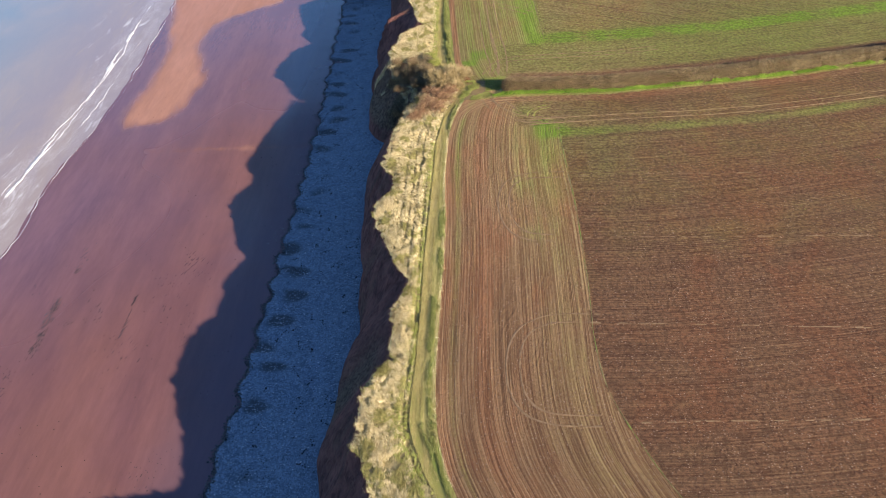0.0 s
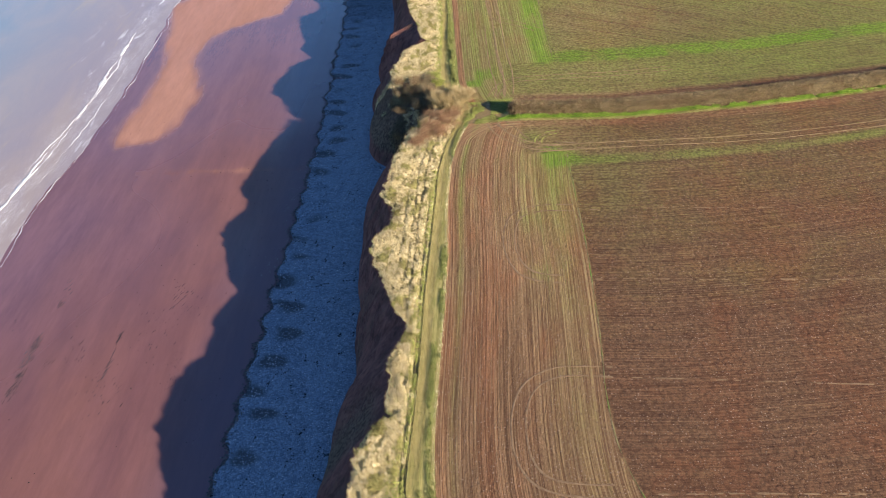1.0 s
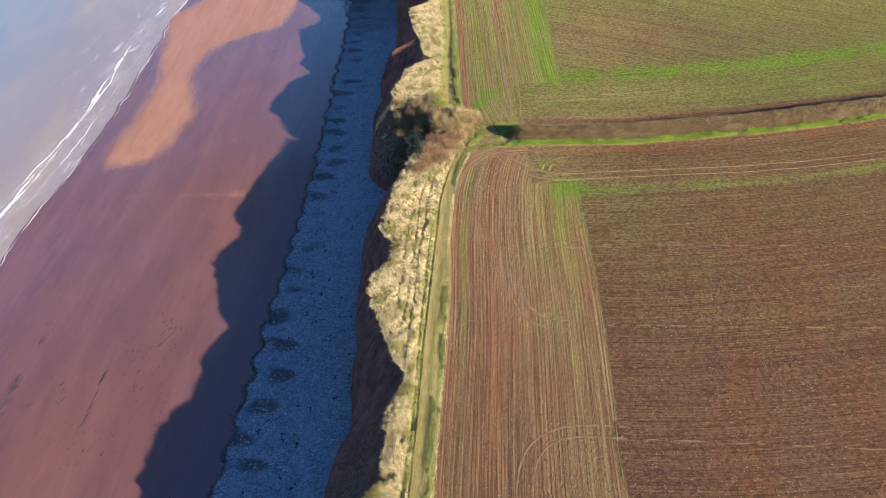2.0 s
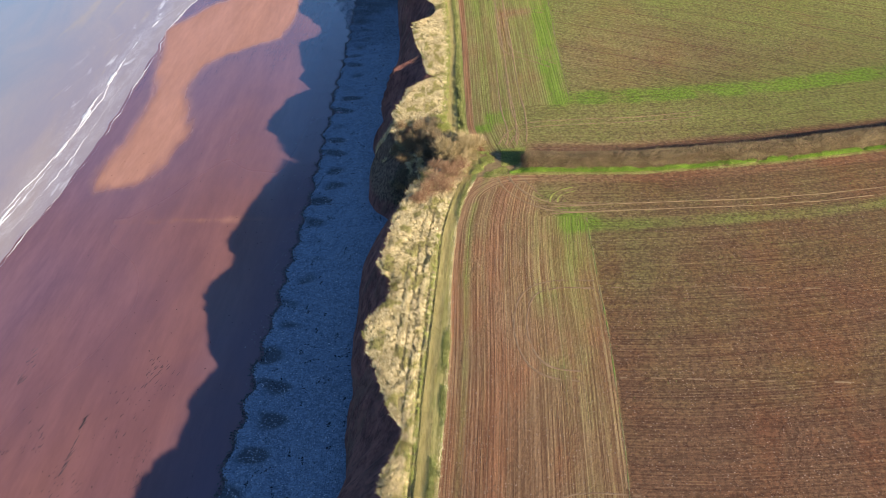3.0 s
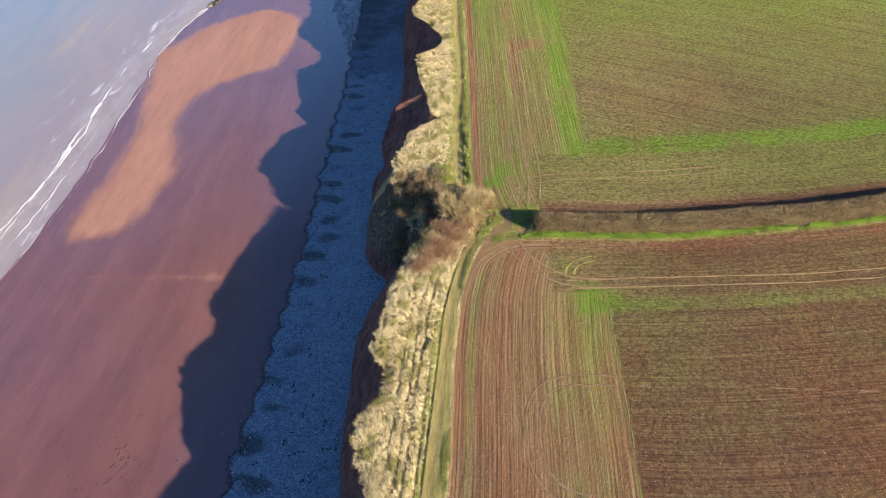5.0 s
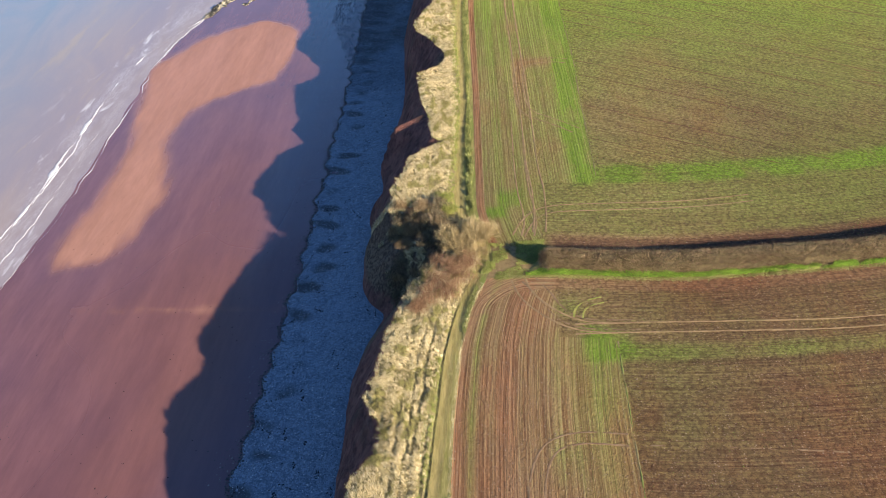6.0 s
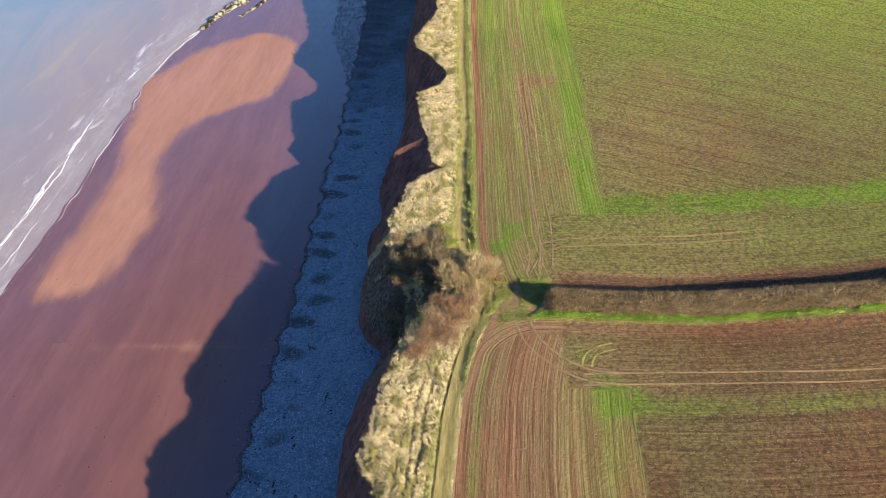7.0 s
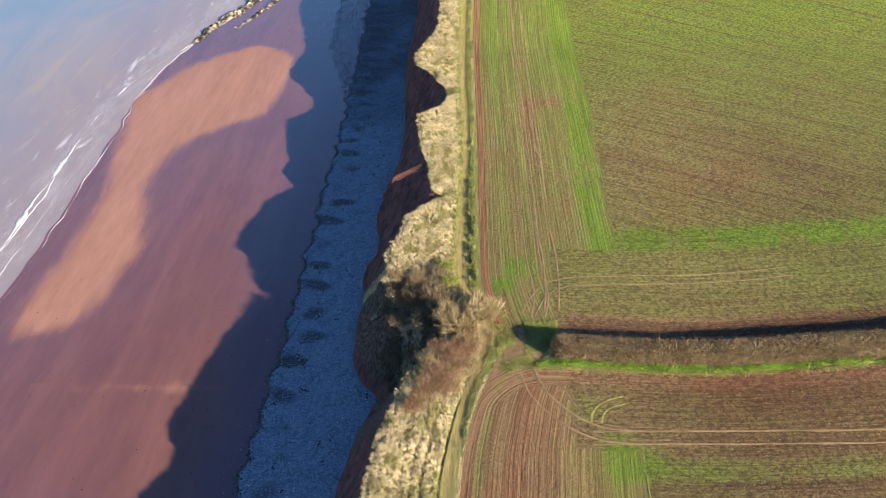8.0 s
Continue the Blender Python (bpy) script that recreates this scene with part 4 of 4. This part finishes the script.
def thorn_bush(at, radius, height, stems, twigs):
    """A leafless bush: long wands that fan out from the stool, each feathered with twigs."""
    ob = thing("bush", at, "pale leafless twiggy thorn bush beside the gully", "bush", "bare thorn bushes")
    a, lean = rng.uniform(0, 6.28, stems), rng.random(stems) ** 0.6
    out = np.stack([np.cos(a) * lean * radius, np.sin(a) * lean * radius, height * (1.05 - 0.55 * lean ** 2) * rng.uniform(0.7, 1.1, stems)], 1)
    low = np.stack([np.cos(a) * 0.3 * lean, np.sin(a) * 0.3 * lean, 0 * a - 0.2], 1)
    part("stems", stalks("stems", low, out, 0.045, M_BARK), ob)
    pick = rng.integers(0, stems, twigs)
    far = 0.25 + 0.75 * rng.random(twigs) ** 0.7
    base = low[pick] + out[pick] * far[:, None]
    way = out[pick] / np.linalg.norm(out[pick], axis=1)[:, None] * 0.9 + rng.normal(size=(twigs, 3)) * 0.5
    part("crown", stalks("crown", base, way * rng.uniform(0.35, 0.95, twigs)[:, None], 0.016, M_THORN), ob)
    return ob


for x0, y0, r, h, stems, twigs in ((0.2, 160.6, 2.6, 2.8, 90, 5000), (2.2, 162.4, 2.6, 3.0, 100, 6000), (4.2, 163.6, 2.0, 2.0, 60, 3200), (-1.4, 162.6, 2.2, 2.6, 80, 3600), (1.6, 165.6, 2.2, 2.0, 60, 3000), (2.6, 159.4, 1.6, 1.4, 50, 2200)):
    thorn_bush((x0, y0, float(land(x0, y0)) - 0.1), r, h, stems, twigs)
for x0, y0, r, h in ((-2.4, 152.0, 2.0, 0.9), (0.2, 153.6, 2.0, 1.0), (-3.8, 149.2, 1.8, 0.8), (-0.6, 150.0, 1.9, 0.8), (1.4, 156.6, 1.6, 1.2), (-1.6, 156.2, 1.7, 1.1), (-5.0, 146.6, 1.3, 0.6)):
    shrub("bramble", (x0, y0, float(verge(x0, y0)) - 0.05), r, h, 3000, M_BRAMBLE, "low reddish-brown bramble thicket on the cliff top", "bramble thickets", trunk=False, spread_out=1.5, twig=0.6)
for x0, y0, r, h in ((-9.5, 171.2, 1.9, 1.6), (-6.8, 170.0, 2.0, 1.9), (-4.0, 168.6, 2.0, 2.2), (-5.0, 164.6, 2.1, 2.2), (-2.8, 162.8, 1.6, 2.2), (-3.6, 171.4, 1.5, 1.5), (-10.4, 168.8, 1.3, 0.9), (-2.2, 165.6, 1.7, 1.8), (-3.2, 159.8, 1.3, 1.2)):
    shrub("scrub_bush", (x0, y0, float(gully_height(x0, y0)) - 0.2), r, h, 1100, M_TWIG, "dark evergreen and ivy scrub on the gully slope", "gully scrub", M_IVY, 2200)
for x0, y0, r, h in ((-9.8, 172.6, 1.0, 0.8), (-6.0, 171.4, 1.3, 1.2), (-6.4, 168.2, 1.5, 1.8), (-3.4, 166.4, 1.5, 2.0), (-8.6, 169.0, 1.4, 1.4), (-7.0, 162.8, 1.4, 0.9), (-8.6, 166.0, 1.5, 1.0), (-9.6, 163.4, 1.3, 0.7), (-11.0, 170.6, 1.2, 0.7), (-4.4, 160.4, 1.3, 1.5)):
    shrub("dead_scrub", (x0, y0, float(gully_height(x0, y0)) - 0.2), r, h, 1300, M_PALETWIG, "tangled pale dead scrub on the gully side", "gully scrub", trunk=False, spread_out=1.3)
n = 9000
y = rng.uniform(155.5, 174.5, n)
w = 0.25 + 0.78 * rng.random(n)
x = cliff_foot(y) + w * (edge(y) - cliff_foot(y))
keep = lumps(x * 0.5, y * 0.5, 3, 311) + 0.3 * (w - 0.6) > 0.0
x, y = x[keep], y[keep]
pale = (lumps(x * 0.3, y * 0.3, 2, 313) > 0.03) | (y > 170.5)
z = gully_height(x, y)
stuff("gully_grass", tufts(x[pale], y[pale], z[pale], 9, 0.6, 0.5, 0.03, M_STRAW, "gully_grass"), "hanks of dead pale grass on the gully side", "grass")
stuff("gully_ivy", leaves("gully_ivy", np.repeat(np.stack([x, y, z], 1)[~pale], 5, 0) + rng.normal(size=(5 * int((~pale).sum()), 3)) * (0.3, 0.3, 0.25) + (0, 0, 0.3), rng.uniform(0.12, 0.34, 5 * int((~pale).sum())), M_IVY), "trailing dark ivy and brambles on the gully side", "ivy")
for x0, y0 in ((-2.6, 173.6), (-1.4, 170.8)):
    shrub("gorse_bush", (x0, y0, float(verge(x0, y0)) - 0.1), 1.3, 1.0, 700, M_GREENGRASS, "low yellow-green gorse bush by the footpath", "gorse bushes", M_GREENGRASS, 900, trunk=False)

# ---------------------------------------------------------------- wheel tracks, crop and clods on the fields
M_OLDRUT = mottled("old_pressed_earth", (0.19, 0.112, 0.062), (0.30, 0.195, 0.11), 0.9, 0.95, 0.08)
M_YELLOWRUT = mottled("flattened_yellow_crop", (0.22, 0.24, 0.05), (0.42, 0.38, 0.10), 1.2, 0.95, 0.1)
M_FURROW = mottled("grassy_furrow", (0.13, 0.105, 0.045), (0.30, 0.24, 0.11), 0.8, 0.95, 0.2, third=(0.17, 0.22, 0.045))
M_RUT = mottled("pressed_earth", (0.23, 0.142, 0.073), (0.36, 0.238, 0.122), 0.9, 0.95, 0.08, third=(0.22, 0.16, 0.07))


def wheel_track(points, lay, gauge, press, width=0.32):
    """One or two ruts that follow a bent line over the field."""
    p = np.array(points, float)
    for _ in range(3):
        q = np.empty((2 * len(p), 2))
        q[0], q[-1] = p[0], p[-1]
        q[1:-1:2], q[2:-1:2] = p[:-1] * 0.75 + p[1:] * 0.25, p[:-1] * 0.25 + p[1:] * 0.75
        p = q
    far = np.concatenate([[0], np.cumsum(np.hypot(*np.diff(p, axis=0).T))])
    s = np.arange(0, far[-1], 0.5)
    p = np.stack([np.interp(s, far, p[:, 0]), np.interp(s, far, p[:, 1])], 1)
    way = np.gradient(p, axis=0)
    way /= np.linalg.norm(way, axis=1)[:, None]
    side = np.stack([way[:, 1], -way[:, 0]], 1)
    ob = structure(new("wheel_track"), "pair of pale tractor wheel ruts pressed into the soil", "track")
    for lane in (-0.5, 0.5) if gauge else (0,):
        off = np.linspace(-0.5, 0.5, 6)[None, :] * width * (1 + 1.1 * lumps(s * 0.9, s * 0 + lane, 3, 201))[:, None] + lane * gauge + (0.12 * lumps(s * 0.25, s * 0 + lane, 2, 203))[:, None]
        x, y = p[:, :1] + side[:, :1] * off, p[:, 1:] + side[:, 1:] * off
        z = field_level(x, y) + np.array([-0.02, 0.02, 0.016, 0.016, 0.02, -0.02])[None, :] + press + 0.05 * lumps(x * 1.1, y * 1.1, 3, 207)
        sheet("rut", x, y, z, lay, parent=ob)


for lay, gauge, press, *points in ((M_RUT, 1.9, 0.0, (16, 141), (24.3, 140.8), (32, 140.8), (48.3, 141.1), (66, 143.4), (100, 152)),
                                   (M_RUT, 1.9, 0.006, (8.8, 152.4), (9.6, 149.2), (11.2, 146.4), (13.6, 143.6), (17, 141.4), (22, 140.9)),
                                   (M_OLDRUT, 1.9, -0.014, (10.2, 152.2), (12.2, 148.8), (13.6, 145.2), (15.6, 142.6), (19, 141.6), (25, 141.4)),
                                   (M_RUT, 1.9, 0.004, (12.4, 163.4), (12.8, 168.5), (12.8, 174.6), (12.2, 181), (11.9, 188.7), (11.7, 200.7), (11.1, 216.2), (10, 239), (9.1, 261), (8, 310)),
                                   (M_RUT, 1.9, 0.0, (9.2, 162.8), (10.4, 166.2), (12.4, 168.9), (15.5, 169.7), (22.7, 169.5), (36, 169.8), (46, 171.3)),
                                   (M_OLDRUT, 1.7, -0.007, (21, 85.3), (17, 85.9), (13.8, 86), (10.6, 84.2), (9, 80), (8.8, 74), (10, 70.4), (12, 68.7), (15.3, 67.9), (19, 67.6)),
                                   (M_OLDRUT, 0, -0.018, (95, 80), (57, 81.6), (38, 82.8), (21, 84.4)),
                                   (M_OLDRUT, 0, -0.018, (23, 67), (50, 66), (95, 66)),
                                   (M_OLDRUT, 1.7, -0.007, (20.4, 122), (14.7, 122.7), (11.2, 121.3), (9.8, 116.4), (9.9, 111), (11.1, 107), (13.3, 105), (17, 104.2)),
                                   (M_OLDRUT, 0, -0.02, (70, 119), (45, 119.9), (21, 121.2)),
                                   (M_OLDRUT, 0, -0.018, (20.5, 103.8), (40, 102.4), (70, 101.5)),
                                   (M_RUT, 1.9, -0.004, (10.6, 162.6), (11.2, 166), (11.0, 170), (10.2, 176), (9.9, 186), (9.8, 200)),
                                   (M_RUT, 1.9, -0.002, (20.8, 223.8), (18.1, 224.8), (12.6, 224.2), (10.6, 220.3), (10.6, 210.1), (11.6, 202.6), (16.5, 199.0), (20.8, 194.6)),
                                   (M_YELLOWRUT, 1.2, -0.008, (16.6, 143.2), (16.8, 144.8), (18.1, 146.2), (20.6, 146.8))):
    wheel_track(points, lay, gauge, press)
for a, b in ((40, 138.5), (178, 330)):
    q = np.arange(a, b, 0.4)
    side = np.array([-0.17, -0.07, 0.0, 0.06, 0.15])[None, :] * (1 + 1.2 * lumps(q * 0.5, q * 0, 3, 209))[:, None]
    x = (headland(q) + 0.12 * lumps(q * 0.15, q * 0, 2, 213))[:, None] + side
    y = np.broadcast_to(q[:, None], x.shape).copy()
    z = field_level(x, y) + np.array([-0.05, 0.015, 0.03, 0.0, -0.05])[None, :] + 0.10 * lumps(x * 0.9, y * 0.6, 3, 215)
    structure(sheet("furrow", x, y, z, M_FURROW), "pale plough furrow where headland and main rows meet", "furrow")
n = 85000
y = 30 + (rng.random(n) ** 1.5) * 216
x = field_west(y) + 0.2 + (rng.random(n) ** 1.15) * 85
keep = (np.abs(y - hedge_south(x) - 3) > 4) & (x > field_west(y))
x, y = x[keep], y[keep]
M_CLOD = blades("soil_clods", (0.08, 0.042, 0.03), (0.14, 0.075, 0.05), (0.18, 0.10, 0.065), (0.22, 0.13, 0.085), (0.24, 0.15, 0.10), (0.25, 0.155, 0.10), (0.26, 0.165, 0.11), (0.29, 0.19, 0.125))
stuff("soil_clods", stones("soil_clods", np.stack([x, y, field_level(x, y) + 0.02], 1), rng.uniform(0.03, 0.068, len(x)), M_CLOD), "small reddish clods and flints on the tilled soil", "soil")


def crop_cover(x, y):
    d = y - hedge_south(x)
    seam = np.exp(-((x - headland(y) + 1.9) / 2.1) ** 4)
    g = np.where(d > 3, 0.30 + 0.7 * seam * step(165, 180, y) + 0.7 * np.exp(-((d - 28.3) / 2.9) ** 4) * (x > headland(y) - 3), 0)
    return g + np.where(d < 0, 0.12 * step(95, 150, y) + 0.3 * seam * step(84, 135, y) + 0.36 * np.exp(-((d + 14.3) / 1.7) ** 2) * (x > 17), 0)


n = 230000
y = 70 + (rng.random(n) ** 1.1) * 200
x = field_west(y) + 0.8 + rng.random(n) * 85
keep = (rng.random(n) < crop_cover(x, y) * (0.6 + 1.2 * lumps(x * 0.3, y * 0.3, 3, 211))) & (np.abs(y - hedge_south(x) - 3) > 4)
x, y = x[keep], y[keep]
way = rng.normal(size=(len(x), 3)) * 0.07 + (0, 0, 0.09)
M_CROP = blades("young_crop", (0.08, 0.15, 0.02), (0.13, 0.23, 0.028), (0.17, 0.27, 0.04))
stuff("crop_seedlings", stalks("crop_seedlings", np.stack([x, y, field_level(x, y)], 1), way, 0.03, M_CROP), "thin rows of young green cereal seedlings", "crop")

# ---------------------------------------------------------------- stones on the beach
n = 40000
y = 20 + (rng.random(n) ** 1.3) * 300
t = rng.random(n)
toe, foot = shingle_toe(y), cliff_foot(y)
x = toe + t * (foot - toe)
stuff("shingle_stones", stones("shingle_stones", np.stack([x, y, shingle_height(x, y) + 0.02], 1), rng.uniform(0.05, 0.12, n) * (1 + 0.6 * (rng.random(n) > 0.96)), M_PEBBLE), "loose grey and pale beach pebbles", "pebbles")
n, long = 170, 9
y = np.repeat(30 + (rng.random(n) ** 1.2) * 270, long)
t = np.repeat(rng.random(n), long)
lie, far = np.repeat(rng.normal(size=n) * 0.7, long), np.tile(np.linspace(-0.5, 0.5, long), n) * np.repeat(rng.uniform(0.3, 2.4, n), long)
x = shingle_toe(y) + t * (cliff_foot(y) - shingle_toe(y)) + np.sin(lie) * far + 0.1 * rng.normal(size=n * long)
y = y + np.cos(lie) * far + 0.12 * rng.normal(size=n * long)
stuff("stranded_weed", stones("stranded_weed", np.stack([x, y, shingle_height(x, y) + 0.05], 1), rng.uniform(0.06, 0.17, len(x)), M_WEED, 0.35), "small dark heaps of stranded weed on the shingle", "seaweed")
n = 260
x, y = rng.uniform(-72, -34, n), rng.uniform(60, 190, n)
stuff("sand_weed", stones("sand_weed", np.stack([x, y, shore(x, y) + 0.01], 1), rng.uniform(0.05, 0.14, n), M_WEED, 0.3), "scattered dark bits of weed on the sand", "seaweed")
n = 5200
y = 62 + (rng.random(n) ** 1.4) * 260
x = shingle_toe(y) + rng.normal(size=n) * 0.28 
stuff("toe_stones", stones("toe_stones", np.stack([x, y, np.maximum(shore(x, y), shingle_height(x, y)) + 0.04], 1), rng.uniform(0.07, 0.2, n), M_COBBLE), "dark wet stones along the foot of the shingle", "pebbles")
n = 9000
y = 45 + (rng.random(n) ** 1.2) * 220
x = shingle_toe(y) + 0.3 + rng.random(n) * 6
keep = rng.random(n) < 0.03 + 0.16 * np.clip(cusp(x, y), 0, 1)
x, y, n = x[keep], y[keep], int(keep.sum())
stuff("white_stones", stones("white_stones", np.stack([x, y, shingle_height(x, y) + 0.04], 1), rng.uniform(0.06, 0.13, n), M_WHITESTONE), "scattered white pebbles near the foot of the shingle", "pebbles")
n = 2000
y = np.concatenate([190 + 130 * rng.random(n - 900) ** 0.8, 66 + 120 * rng.random(900)])
x = shingle_toe(y) - np.abs(rng.normal(size=n)) * (6.0 * step(170, 300, y) + 2.0)
keep = lumps(x * 0.15, y * 0.1, 3, 305) > -0.06
x, y, n = x[keep], y[keep], int(keep.sum())
stuff("beach_stones", stones("beach_stones", np.stack([x, y, shore(x, y) + 0.03], 1), rng.uniform(0.05, 0.16, n), M_BEACHSTONE), "scattered pebbles on the sand below the shingle", "pebbles")
n = 6500
y = 246 + 84 * rng.random(n)
x = cliff_foot(y) - rng.random(n) ** 0.8 * (cliff_foot(y) - shingle_toe(y) + 9 * step(250, 300, y))
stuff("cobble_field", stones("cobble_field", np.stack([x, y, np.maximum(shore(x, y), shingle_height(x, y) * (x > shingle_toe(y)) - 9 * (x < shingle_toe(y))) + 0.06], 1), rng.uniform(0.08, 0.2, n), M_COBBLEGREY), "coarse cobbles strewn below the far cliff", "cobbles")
sets = []
for x0, y0, x1, y1, wide, n, most in ((-66.2, 113, -65.6, 98.5, 0.45, 210, 1.5), (-52.9, 114, -52.5, 103, 0.10, 26, 2.6), (-62.9, 106.6, -61.5, 106.8, 0.5, 16, 0.5), (-59.5, 107.3, -57.5, 107, 0.7, 18, 0.6), (-59, 112, -57.5, 108, 0.8, 14, 1.2),
                                      (-46.5, 126, -43.5, 118, 1.2, 50, 1.3), (-49, 120, -46, 110, 1.6, 30, 1.1), (-52, 102, -49, 97, 1.6, 36, 1.4), (-42.5, 108, -41, 100, 0.5, 40, 0.8), (-68, 96, -67, 86, 0.9, 50, 1.4), (-66.5, 128, -65, 118, 0.5, 24, 1.6), (-42, 73, -38, 78, 1.6, 40, 0.5)):
    t = rng.random(n)
    sets.append(np.stack([x0 + (x1 - x0) * t + rng.normal(size=n) * wide, y0 + (y1 - y0) * t + rng.normal(size=n) * wide, most * rng.uniform(0.25, 1.0, n) ** 1.5], 1))
x, y, far = np.concatenate(sets).T
lie = radians(-16) + 0.16 * rng.normal(size=len(x))
# each wisp: a long low heap, thick at its seaward end
along_w, across = np.array([-0.5, -0.25, -0.25, 0.5, -0.2]), np.array([0.0, 1.0, -1.0, 0.0, 0.0])
px = x[:, None] - np.sin(lie)[:, None] * along_w * far[:, None] + np.cos(lie)[:, None] * across * (0.03 + 0.035 * far[:, None])
py = y[:, None] + np.cos(lie)[:, None] * along_w * far[:, None] + np.sin(lie)[:, None] * across * (0.03 + 0.035 * far[:, None])
pz = shore(px, py) + np.array([0.005, 0.005, 0.005, 0.005, 0.05])
tri = np.array([(0, 1, 4), (1, 3, 4), (3, 2, 4), (2, 0, 4)])
stuff("stranded_wisps", mesh("stranded_wisps", np.stack([px, py, pz], -1).reshape(-1, 3), (tri[None] + 5 * np.arange(len(x))[:, None, None]).reshape(-1, 3), M_WISP), "dark combed wisps of weed on the wet sand", "seaweed")


def boulder_mesh(seed):
    bm = bmesh.new()
    bmesh.ops.create_icosphere(bm, subdivisions=2, radius=1.0)
    for v in bm.verts:
        k = noise.fractal(v.co * 1.3 + Vector((seed * 7.0, 0, 0)), 1.0, 2.0, 3)
        v.co *= 1 + 0.4 * k
        v.co.z = max(v.co.z * 0.55, -0.3)
    me = bpy.data.meshes.new("boulder")
    bm.to_mesh(me)
    bm.free()
    me.materials.append(M_ROCK)
    return me


def ledge(x0, y0, x1, y1, wide, high, seed):
    """A broken reef of tilted rock: a ragged ridge with a steep landward side."""
    q = np.linspace(0, 1, 150)[:, None]
    t = np.linspace(-1, 1, 13)[None, :]
    far = math.hypot(x1 - x0, y1 - y0)
    sx, sy = (y1 - y0) / far, -(x1 - x0) / far
    off = wide * (t * (0.7 + 0.6 * lumps(q * far * 0.2, t * 0, 3, seed)) + 0.8 * lumps(q * far * 0.12, t * 0, 3, seed + 1) + 0.5 * lumps(q * far * 0.9, t * 2, 3, seed + 4))
    x, y = x0 + (x1 - x0) * q + sx * off, y0 + (y1 - y0) * q + sy * off
    body = np.clip(1 - np.abs(t) ** 1.5, 0, 1) * np.clip(0.5 + 1.9 * lumps(q * far * 0.3, t * 3.5, 5, seed + 2) + 1.6 * lumps(q * far * 1.1, t * 7, 3, seed + 6), 0, 1.6) * np.sin(np.clip(q * 1.05, 0, 1) * math.pi * 0.5 + 0.25)
    z = -0.95 + high * body
    ob = sheet("rock_ledge", x, y, z, M_ROCK)
    return structure(ob, "broken reef of tan and weed-black rock at the tideline", "rock")


ledge(-78.5, 294, -68, 331, 2.5, 1.2, 251)
ledge(-68.6, 304.5, -61, 331, 1.2, 0.9, 261)
rocks = [boulder_mesh(k) for k in range(5)]
for k in range(22):
    t = rng.random()
    if k % 8 < 5:
        x0, y0 = -78 + 9.5 * t, 295 + 34 * t
    else:
        x0, y0 = -68.8 + 7 * t, 305 + 23 * t
    x0, y0 = x0 + rng.normal() * 0.9, y0 + rng.normal() * 1.0
    ob = tagged(new("boulder", rocks[k % 5]), "weed-covered dark and tan ledge boulder at the water's edge", "rock", "rock ledge")
    size = rng.uniform(0.25, 0.7)
    ob.matrix_world = Matrix.LocRotScale((x0, y0, float(shore(x0, y0)) + 0.05), Euler((0, 0, rng.uniform(0, 6.28))), (size * 1.1, size * 1.5, size * 0.7))

# ---------------------------------------------------------------- the breaking wave
for base, shift, wide, a, b, seed in ((breaker, 0.0, 0.75, 50, 330, 221), (breaker, 0.7, 0.4, 120, 230, 225), (breaker, -0.8, 0.35, 90, 200, 241), (breaker, 3.8, 0.12, 160, 225, 245), (rim, -0.1, 0.11, 50, 300, 271)):
    q = np.arange(a, b, 0.4)
    t = np.linspace(-1, 1, 7)[None, :]
    body = np.clip(0.36 + 2.1 * lumps(q * 0.14, q * 0, 5, seed), 0.0, 1.0)[:, None] * wide * step(a, a + 15, q)[:, None] * (1 - step(b - 20, b, q))[:, None]
    mid = (base(q) + shift + 1.2 * lumps(q * 0.07, q * 0, 3, seed + 3) + 0.6 * lumps(q * 0.45, q * 0, 4, seed + 5))[:, None]
    x = mid + t * body * (1 + 0.8 * lumps(q[:, None] * 1.2, t * 3, 3, seed + 7))
    y = np.broadcast_to(q[:, None], x.shape).copy()
    z = -0.87 + 0.16 * body * (1 - t ** 2) + 0.05 * lumps(x * 1.5, y * 1.5, 2, seed + 9) * (1 - t ** 2)
    z[:, 0], z[:, -1] = -1.1, -1.1
    tagged(sheet("wave_foam", x, y, z, M_FOAM), "white foam of a low breaking wave", "foam", kind="stuff")
